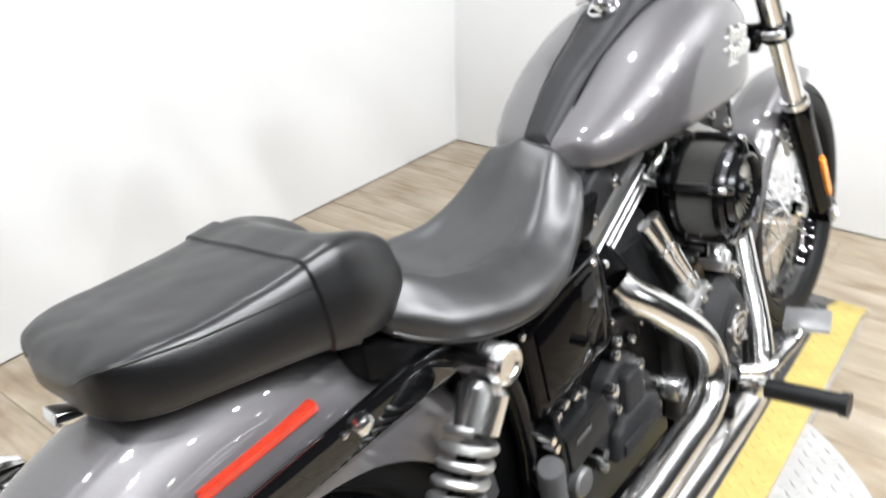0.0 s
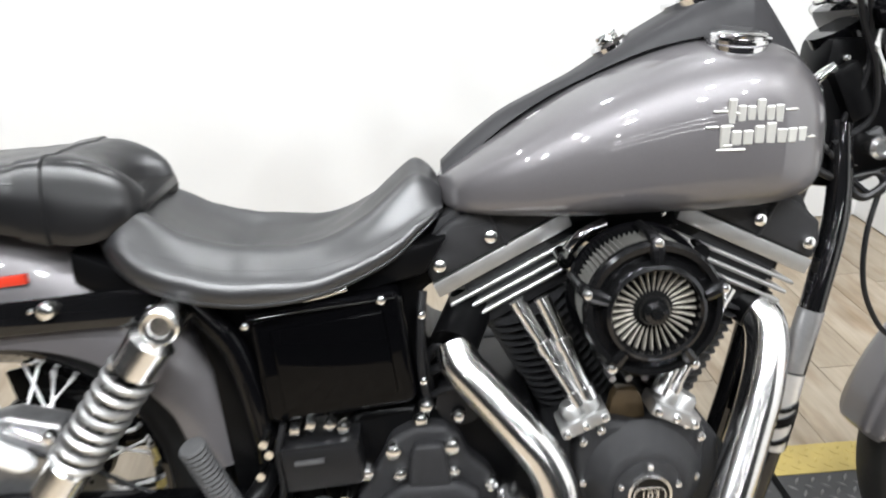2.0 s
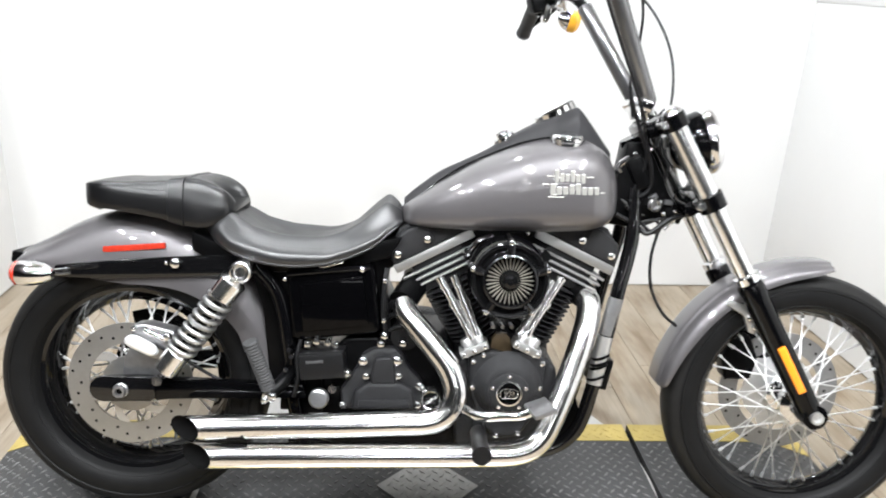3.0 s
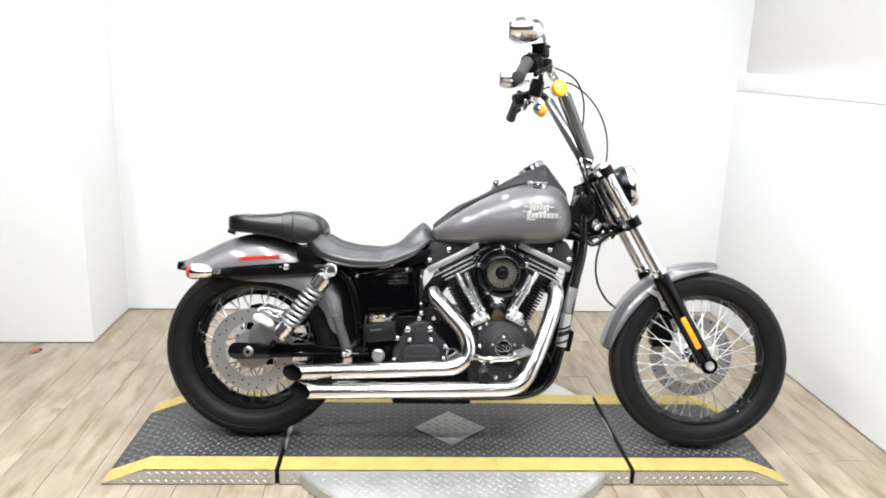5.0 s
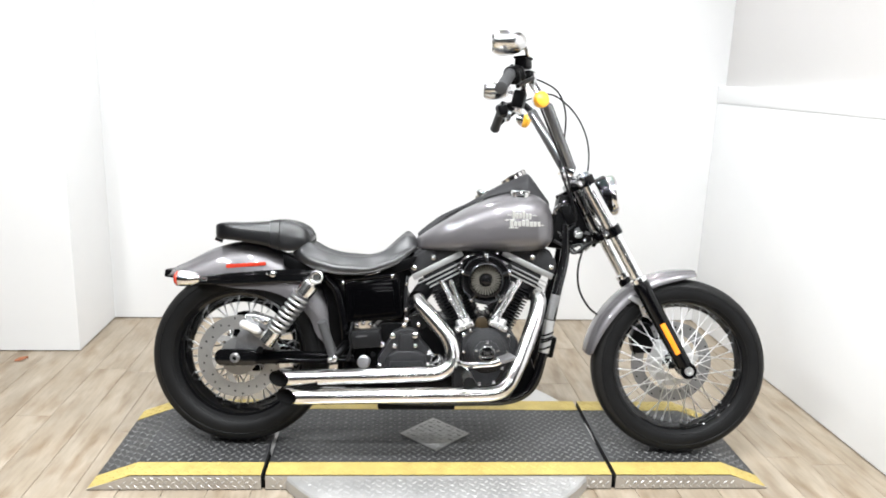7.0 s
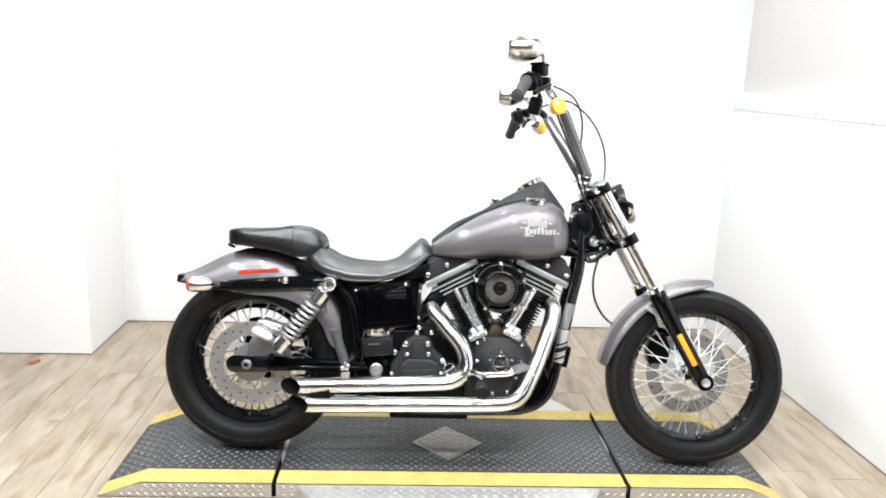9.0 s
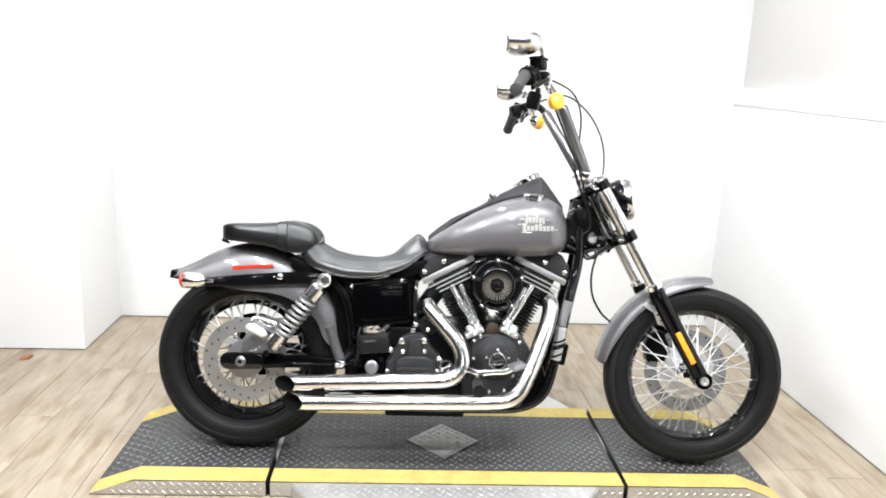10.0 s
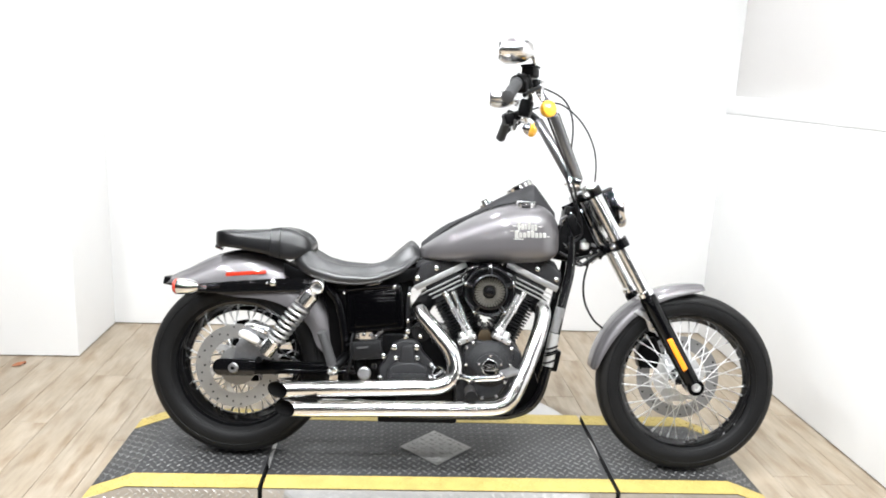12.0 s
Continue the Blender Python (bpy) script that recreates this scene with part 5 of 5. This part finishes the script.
# ---- front end ----
F0, F1 = Vector((1.304, -0.004, 1.020)), Vector((1.688, -0.016, 0.329))
SPREAD = 0.104
fd = (F1 - F0).normalized()
fl = (F1 - F0).length
for s in (-1, 1):
    y = Vector((0, s * SPREAD, 0))
    q = lambda f: F0 + fd * (fl * f) + y
    bm = bmesh.new()
    sweep(bm, [q(-0.02), q(0.0), q(0.27), q(0.275), q(0.55)], [0.025, 0.0255, 0.0255, 0.0225, 0.0225], 24)
    leg = part("fork_leg", bm, POLISHED, bike, "chrome fork tube over a black slider")
    bm = bmesh.new()
    sweep(bm, [q(0.505), q(0.51), q(0.53), q(0.535)], [0.024, 0.030, 0.030, 0.026], 24)
    part("fork_collar", bm, CHROME, leg, "chrome collar")
    bm = bmesh.new()
    sweep(bm, [q(0.535), q(0.545), q(0.60), q(0.86), q(0.97), q(1.02)], [0.027, 0.031, 0.030, 0.029, 0.028, 0.024], 24)
    part("slider", bm, GLOSS, leg, "gloss black fork slider")
    bm = rod(F1 + y - Vector((0, 0.024, 0)), F1 + y + Vector((0, 0.024, 0)), 0.030, 24)
    part("axle_clamp", bm, GLOSS, leg)
    bm = bmesh.new()
    lathe(bm, [(0.006, 0.004), (0.009, 0.010), (0.015, 0.010), (0.016, 0.0)], F1 + y + Vector((0, s * 0.024, 0)), (0, s, 0), 20)
    part("axle_end", bm, STEEL, leg, "bare metal axle end")
    side = fd.cross(Vector((0, 1, 0)))
    c = q(0.828) + Vector((-0.006, s * 0.030, 0))
    bm = block((0.019, 0.010, 0.126), (0, 0, 0), 0.003)
    bmesh.ops.transform(bm, matrix=Matrix.Translation(c) @ pose(0, 0, 0, 0, -math.degrees(math.atan2(fd.x, -fd.z)), 0), verts=bm.verts)
    part("reflector", bm, AMBER, leg, "amber side reflector")
    fb = part("fender_bracket", prism([(1.474, 0.590), (1.486, 0.600), (1.536, 0.582), (1.558, 0.532), (1.548, 0.517), (1.532, 0.522), (1.516, 0.564)], -0.014 + s * 0.066, -0.014 + s * 0.074, 0.002), STEEL, bike, "bare metal fender bracket")
    if s < 0:
        bolt(fb, 1.530, -0.090, 0.558, 0.007)
        bolt(fb, 1.543, -0.090, 0.536, 0.007)
for f, h in ((0.0, 0.034), (0.262, 0.036)):
    c = F0 + fd * (fl * f)
    ang = -math.degrees(math.atan2(fd.x, -fd.z))
    bm = block((0.060, 0.17, h), (-0.026, 0, 0), 0.010)
    for s in (-1, 1):
        merge(bm, rod((0, s * SPREAD, -h / 2), (0, s * SPREAD, h / 2), 0.0325, 24))
    bmesh.ops.transform(bm, matrix=Matrix.Translation(c) @ pose(0, 0, 0, 0, ang, 0), verts=bm.verts)
    cl = part("fork_clamp", bm, GLOSS, bike, "gloss black fork clamp")
    for s in (-1, 1):
        at = c + Vector((-0.026 if f else -0.024, s * 0.118, -0.008))
        bm = bmesh.new()
        lathe(bm, [(0, 0.011), (0.009, 0.011), (0.0118, 0.006), (0.0118, -0.03)], at, (0, s, 0), 16)
        part("clamp_bolt", bm, POLISHED, cl)
        if not f:
            bm = bmesh.new()
            lathe(bm, [(0, 0.020), (0.012, 0.019), (0.022, 0.013), (0.029, 0.002), (0.030, -0.006)], c + Vector((0, s * SPREAD, 0)) - fd * 0.018, -fd, 20)
            part("fork_cap", bm, CHROME, cl)

# front fender
ff = fender("front_fender", FW, [(173, 0.357, 0.347, 0.75), (169, 0.359, 0.339, 0.95), (150, 0.357, 0.322, 1), (125, 0.357, 0.319, 1), (107, 0.358, 0.322, 1), (91, 0.361, 0.332, 0.98), (82, 0.364, 0.348, 0.85)], 0.068, 0.003, PAINT, "grey metallic front fender")
for a in (140, 118):
    bolt(ff, FW[0] + 0.325 * math.cos(radians(a)), -0.068, FW[2] + 0.325 * math.sin(radians(a)), 0.006)
# front caliper on the far side
fc = part("front_caliper", prism([(1.532, 0.362), (1.522, 0.422), (1.542, 0.472), (1.592, 0.482), (1.617, 0.422), (1.602, 0.362)], 0.030, 0.085, 0.01, 3), SATIN, bike, "black front brake caliper")
bolt(fc, 1.547, 0.05, 0.40, 0.006)

# headlight
hd = Vector((0.975, 0, 0.2)).normalized()
hc = Vector((1.413, -0.004, 0.975))
bm = bmesh.new()
lathe(bm, [(0, -0.088), (0.023, -0.086), (0.048, -0.075), (0.066, -0.050), (0.0755, -0.016), (0.0775, 0.004)], hc, hd, 40)
hl = part("headlight", bm, GLOSS, bike, "black headlight bowl with chrome ring")
bm = bmesh.new()
lathe(bm, [(0.077, -0.008), (0.0815, 0.002), (0.0805, 0.016), (0.074, 0.024), (0.068, 0.018)], hc, hd, 40)
part("ring", bm, CHROME, hl, "chrome headlight ring")
bm = bmesh.new()
lathe(bm, [(0, 0.022), (0.035, 0.021), (0.069, 0.015), (0.069, 0.006)], hc, hd, 40)
part("lens", bm, LENS, hl, "clear headlight lens")
part("headlight_bracket", block((0.06, 0.03, 0.03), (1.352, 0, 0.972), 0.006), SATIN, hl)

# handlebar: two stout straight legs, then a bend out to the grips, with levers, switches, mirrors and signals
LEGS = {-1: [(1.260, 0.06, 1.062), (1.153, 0.13, 1.292)], 1: [(1.256, 0.06, 1.075), (1.132, 0.13, 1.306)]}
ARMS = {-1: [(1.108, 0.155, 1.346), (1.076, 0.195, 1.377), (1.036, 0.25, 1.384), (0.998, 0.30, 1.367), (0.960, 0.41, 1.305)],
        1: [(1.106, 0.165, 1.336), (1.074, 0.22, 1.346), (1.048, 0.27, 1.344), (1.032, 0.30, 1.334), (1.016, 0.41, 1.274)]}


def bar_line(s):
    return [Vector((x, s * y, z)) for x, y, z in LEGS[s] + ARMS[s]]


hb = None
for s in (-1, 1):
    pts = bar_line(s)
    bm = bmesh.new()
    sweep(bm, [pts[1] + (pts[0] - pts[1]) * 0.03] + pts[1:], 0.0135, 16, 6)
    if hb is None:
        hb = part("handlebar", bm, BARS, bike, "tall satin black handlebar on two stout legs")
    else:
        part("bar_end", bm, SATIN, hb, "satin black bar end")
bm = bmesh.new()
sweep(bm, [(1.246, -0.075, 1.050), (1.246, 0.075, 1.052)], 0.011, 16)
part("lower_crossbar", bm, CHROME, hb, "chrome bar foot")


def turn_signal(c, d, stalk):
    """A chrome bullet signal with an amber lens that faces d."""
    bm = bmesh.new()
    lathe(bm, [(0, -0.030), (0.014, -0.027), (0.023, -0.017), (0.028, -0.004), (0.028, 0.002)], c, d, 28)
    sg = part("front_signal", bm, CHROME, bike, "chrome turn signal with amber lens")
    bm = bmesh.new()
    lathe(bm, [(0.028, 0.0), (0.030, 0.010), (0.028, 0.020), (0.018, 0.029), (0, 0.032)], c, d, 28)
    part("lens", bm, SIGNAL, sg, "amber lens")
    part("stalk", rod(Vector(c), stalk, 0.007), CHROME, sg)


for s in (-1, 1):
    pts = bar_line(s)
    leg = bmesh.new()
    a, b = pts[0], pts[1]
    sweep(leg, [a.lerp(b, f) for f in (0.0, 0.012, 0.02, 0.98, 0.99, 1.0)], [0.0165, 0.0185, 0.0195, 0.0195, 0.0185, 0.0165], 24)
    part("bar_leg", leg, BARS, hb, "stout satin black bar leg")
    part("riser", tube([(1.262, s * 0.048, 1.03), (1.254, s * 0.056, 1.062)], 0.018, 14, 2), CHROME, hb, "chrome riser")
    part("riser_clamp", block((0.040, 0.046, 0.030), (1.252, s * 0.060, 1.062), 0.009, (s * -8, 26, s * 8)), CHROME, hb, "chrome bar clamp")
    # grip, with ribs at both ends
    a, b = pts[-2], pts[-1]
    e = b + (b - a) * 0.08
    bm = bmesh.new()
    sweep(bm, [a.lerp(e, f) for f in (-0.02, 0.0, 0.06, 0.07, 0.94, 0.95, 0.99, 1.0)], [0.017, 0.0215, 0.0215, 0.0195, 0.0195, 0.0212, 0.0212, 0.018], 20)
    part("grip", bm, GRIP, hb, "black rubber grip")
    # switch housing with its clamp halves, a button and a bezel
    h0, h1 = pts[-3].lerp(pts[-2], 0.35), pts[-2] + (pts[-1] - pts[-2]) * -0.02
    bm = rod(h0, h1, 0.027, 24)
    mid = h0.lerp(h1, 0.5)
    merge(bm, block((0.040, 0.045, 0.046), mid + Vector((0.008, 0, -0.012)), 0.012, (20, 0, s * 20)))
    part("switch_housing", bm, SATIN, hb, "black switch housing")
    for k, o in enumerate(((-0.026, 0, 0.008), (-0.022, 0, -0.014), (-0.004, 0, 0.026))):
        part("switch_button", block((0.012, 0.014, 0.011), mid + Vector(o), 0.003, (0, 25 * k, 0)), GRIP, hb)
    part("switch_bezel", rod(h0 + (h0 - h1) * 0.10, h0, 0.0285, 24), CHROME, hb, "chrome housing ring")
    # lever perch, its clamp and the lever
    p = pts[-4].lerp(pts[-3], 0.45)
    part("lever_mount", block((0.040, 0.042, 0.040), p + Vector((0.014, 0, -0.004)), 0.010, (0, 0, s * 30)), SATIN, hb, "black lever mount")
    part("mount_clamp", block((0.026, 0.030, 0.050), p + Vector((0.030, -s * 0.02, -0.006)), 0.006, (0, 20, s * 30)), CHROME, hb, "chrome mount clamp")
    part("perch_bolt", rod(p + Vector((0.03, s * 0.012, 0.01)), p + Vector((0.03, s * 0.012, -0.034)), 0.007), CHROME, hb)
    part("lever", tube([p + Vector((0.026, s * 0.01, -0.010)), p + Vector((0.020, s * 0.06, -0.022)), p + Vector((-0.012, s * 0.12, -0.044)), p + Vector((-0.044, s * 0.17, -0.068))], 0.0075), SATIN, hb, "black hand lever")
# clutch and brake hardware hung under the bars
for at, size, turns, mat in (((1.042, -0.205, 1.300), (0.044, 0.040, 0.062), (0, 14, -20), SATIN), ((1.066, -0.200, 1.360), (0.026, 0.030, 0.066), (0, 18, -10), CHROME), ((1.034, 0.262, 1.330), (0.052, 0.046, 0.046), (0, -18, 15), SATIN), ((1.052, 0.230, 1.300), (0.020, 0.034, 0.050), (0, 12, 10), CHROME), ((1.020, -0.265, 1.372), (0.056, 0.056, 0.048), (0, -20, 20), SATIN)):
    part("lever_bracket", block(size, at, 0.012, turns, 3), mat, hb, "black lever bracket" if mat is SATIN else "chrome lever bracket")
# signals on the perches
turn_signal((1.116, -0.196, 1.299), (0.45, -0.85, 0.12), (1.098, -0.180, 1.352))
turn_signal((1.112, 0.222, 1.284), (0.95, -0.05, -0.25), (1.088, 0.200, 1.340))
# mirrors
for s, cx, cz in ((-1, 0.936, 1.471), (1, 0.956, 1.416)):
    bm = bmesh.new()
    rings = []
    for f, hy, hz in ((0.0, 0.040, 0.026), (0.04, 0.052, 0.036), (0.2, 0.064, 0.043), (0.5, 0.066, 0.043), (0.78, 0.054, 0.035), (0.94, 0.034, 0.023), (1.0, 0.014, 0.010)):
        rings.append([(cx + 0.116 * f, s * 0.305 + hy * math.cos(t), cz + hz * math.sin(t) + 0.004 * f) for t in (2 * math.pi * i / 28 for i in range(28))])
    loft(bm, rings)
    mr = part("mirror", bm, POLISHED, bike, "chrome teardrop mirror")
    bm = prism([(0.046 * math.cos(2 * math.pi * i / 24), 0.031 * math.sin(2 * math.pi * i / 24)) for i in range(24)], -0.002, 0.002, 0.0008, 1)
    part("glass", bm, MIRROR, mr, "mirror glass").matrix_basis = pose(cx - 0.0015, s * 0.305, cz, 0, 0, 90)
    top = Vector((cx + 0.112, s * 0.290, cz - 0.006))
    foot = bar_line(s)[-3] + Vector((0.012, 0, 0.036))
    part("stem", tube([top, top + Vector((0.012, -s * 0.012, -0.022)), foot + Vector((0.010, 0, 0.014)), foot], 0.0085), CHROME, mr, "chrome mirror stem")
# master cylinder
bm = block((0.046, 0.056, 0.034), (1.050, -0.245, 1.414), 0.008, (0, 0, -30))
part("master_cylinder", bm, SATIN, hb, "black brake fluid reservoir")
part("reservoir_lid", block((0.050, 0.060, 0.008), (1.050, -0.245, 1.434), 0.003, (0, 0, -30)), SATIN, hb)

# cables, wiring and neck fittings
def at_neck(*pts):
    """Points at the steering neck, a little forward of the tank's frame."""
    return [(x + 0.028 * min(1.0, max(0.0, (x - 1.14) / 0.06)), y + 0.02 * min(1.0, max(0.0, (x - 1.14) / 0.06)), z) for x, y, z in pts]


def cable(r, *pts):
    pts = at_neck(*pts) if pts[0][2] < 1.2 else pts
    part("cable", tube(list(pts), r, 8, 6), PLASTIC, bike, "black cable")


cable(0.0035, (1.07, -0.20, 1.372), (1.108, -0.15, 1.381), (1.197, -0.08, 1.352), (1.237, -0.04, 1.279), (1.241, 0.0, 1.179), (1.228, 0.0, 1.105), (1.24, 0.0, 1.03))
cable(0.0035, (1.10, 0.19, 1.352), (1.201, 0.15, 1.378), (1.267, 0.12, 1.337), (1.320, 0.10, 1.266), (1.345, 0.06, 1.172), (1.337, 0.02, 1.063), (1.30, 0.0, 0.96))
cable(0.004, (1.10, -0.17, 1.345), (1.128, -0.155, 1.275), (1.172, -0.125, 1.185), (1.222, -0.092, 1.085), (1.250, -0.07, 1.01), (1.262, -0.06, 0.93), (1.24, -0.05, 0.86))
cable(0.0045, (1.185, -0.10, 1.10), (1.190, -0.10, 1.067), (1.215, -0.09, 0.992), (1.243, -0.085, 0.924), (1.248, -0.075, 0.863), (1.203, -0.07, 0.831))
cable(0.0045, (1.197, -0.07, 0.82), (1.232, -0.07, 0.781), (1.262, -0.07, 0.757), (1.281, -0.07, 0.763), (1.270, -0.07, 0.786), (1.24, -0.06, 0.78))
cable(0.004, (1.29, -0.06, 0.79), (1.265, -0.07, 0.70), (1.27, -0.07, 0.62), (1.305, -0.06, 0.555), (1.345, -0.05, 0.52))
cable(0.006, (1.18, -0.07, 0.80), (1.22, -0.075, 0.775), (1.25, -0.08, 0.755), (1.30, -0.08, 0.79), (1.345, -0.06, 0.80))
cable(0.006, (0.655, -0.10, 0.665), (0.650, -0.115, 0.62), (0.648, -0.12, 0.56), (0.655, -0.12, 0.51))
cable(0.008, (0.655, -0.09, 0.560), (0.672, -0.10, 0.583), (0.694, -0.10, 0.578), (0.704, -0.09, 0.555))
cable(0.007, (0.650, -0.09, 0.535), (0.676, -0.11, 0.556), (0.705, -0.11, 0.540), (0.735, -0.10, 0.500))
cable(0.006, (0.660, -0.11, 0.515), (0.690, -0.12, 0.530), (0.722, -0.12, 0.512), (0.745, -0.11, 0.470))
part("starter_motor", rod((0.700, -0.02, 0.505), (0.700, -0.118, 0.505), 0.034, 24), PLASTIC, bike, "black starter motor behind the rear cylinder")
for x, z in ((0.652, 0.640), (0.650, 0.545), (0.735, 0.500)):
    bolt(bike, x, -0.124, z, 0.0055)
cable(0.005, (0.65, -0.08, 0.64), (0.652, -0.10, 0.58), (0.66, -0.10, 0.52), (0.645, -0.10, 0.48))
for x, z, r in ((1.212, 0.945, 0.005), (1.232, 0.905, 0.0045), (1.222, 0.852, 0.006), (1.290, 0.802, 0.006), (1.318, 0.808, 0.005), (1.250, 0.955, 0.0045)):
    bolt(bike, x + 0.026, -0.046, z, r)
for pts, r in (([(1.200, -0.05, 0.955), (1.218, -0.055, 0.93), (1.245, -0.052, 0.915), (1.262, -0.05, 0.885), (1.250, -0.055, 0.855)], 0.0038),
               ([(1.205, -0.052, 0.905), (1.220, -0.06, 0.885), (1.238, -0.056, 0.872), (1.268, -0.056, 0.868), (1.292, -0.05, 0.858)], 0.0035),
               ([(1.190, -0.055, 0.835), (1.215, -0.06, 0.812), (1.245, -0.058, 0.797), (1.285, -0.055, 0.812), (1.320, -0.05, 0.822)], 0.0042),
               ([(1.238, -0.05, 0.965), (1.240, -0.06, 0.93), (1.232, -0.06, 0.895), (1.236, -0.055, 0.860)], 0.003)):
    part("wiring", tube(at_neck(*pts), r, 8, 6), WIRE, bike, "dark grey wiring at the neck")
for x, z, a in ((1.228, 0.882, 20), (1.262, 0.842, -30), (1.300, 0.830, 10)):
    part("wire_connector", block((0.020, 0.012, 0.012), (x + 0.026, -0.048, z), 0.002, (0, a, 0)), GRIP, bike, "dark grey wire connector")
bm = bmesh.new()
lathe(bm, [(0, -0.014), (0.008, -0.014), (0.009, -0.018), (0.013, -0.018), (0.0175, -0.012), (0.018, 0.03)], (1.287, -0.060, 0.826), "y", 24)
part("neck_lock", bm, POLISHED, bike, "round chrome neck cap")
for pts, r in (([(1.29, -0.07, 0.765), (1.315, -0.06, 0.785), (1.36, -0.05, 0.805)], 0.006), ([(1.20, -0.06, 0.935), (1.185, -0.05, 0.915), (1.19, -0.05, 0.90)], 0.008)):
    part("neck_fitting", tube(at_neck(*pts), r), CHROME, bike, "small chrome fitting")
part("coil_cover", block((0.04, 0.06, 0.08), (1.250, -0.030, 0.90), 0.010, (0, -26, 0)), SATIN, bike, "black wiring cover at the neck")
part("horn_bracket", block((0.05, 0.05, 0.03), (1.342, -0.02, 0.80), 0.006, (0, 30, 0)), SATIN, bike, "black bracket under the clamp")
for pts, r in (([(1.205, -0.045, 0.93), (1.222, -0.055, 0.90), (1.225, -0.055, 0.86), (1.21, -0.05, 0.83)], 0.005),
               ([(1.245, -0.045, 0.96), (1.262, -0.055, 0.92), (1.285, -0.05, 0.885)], 0.004),
               ([(1.285, -0.04, 0.955), (1.298, -0.05, 0.915), (1.290, -0.045, 0.880)], 0.004),
               ([(1.20, -0.05, 0.80), (1.235, -0.06, 0.775), (1.285, -0.06, 0.790), (1.33, -0.05, 0.788)], 0.0045)):
    part("cable", tube(at_neck(*pts), r, 8, 6), PLASTIC, bike, "black cable")
# rubber and hardware between tank and cylinders
for x, z in ((0.80, 0.752), (0.83, 0.752), (0.985, 0.752)):
    bolt(tank, x, -0.075, z, 0.006)


# ---- small things ----
bm = bmesh.new()
rings = []
for i in range(7):
    f = i / 6
    w = 0.018 * math.sin(math.pi * min(0.97, f + 0.06))
    rings.append([(0.06 * f - 0.03, -w, 0.004 + 0.010 * f * f), (0.06 * f - 0.03, 0, 0.001 + 0.003 * f), (0.06 * f - 0.03, w, 0.006 + 0.010 * f), (0.06 * f - 0.03, 0, 0.003 + 0.003 * f)])
loft(bm, rings)
leaf = part("dry_leaf", bm, LEAF)
leaf.matrix_basis = pose(LEAF_AT[0], LEAF_AT[1], FLOOR, 0, 0, 35)
tagged(leaf, "small curled reddish-brown dry leaf on the floor", "leaf")
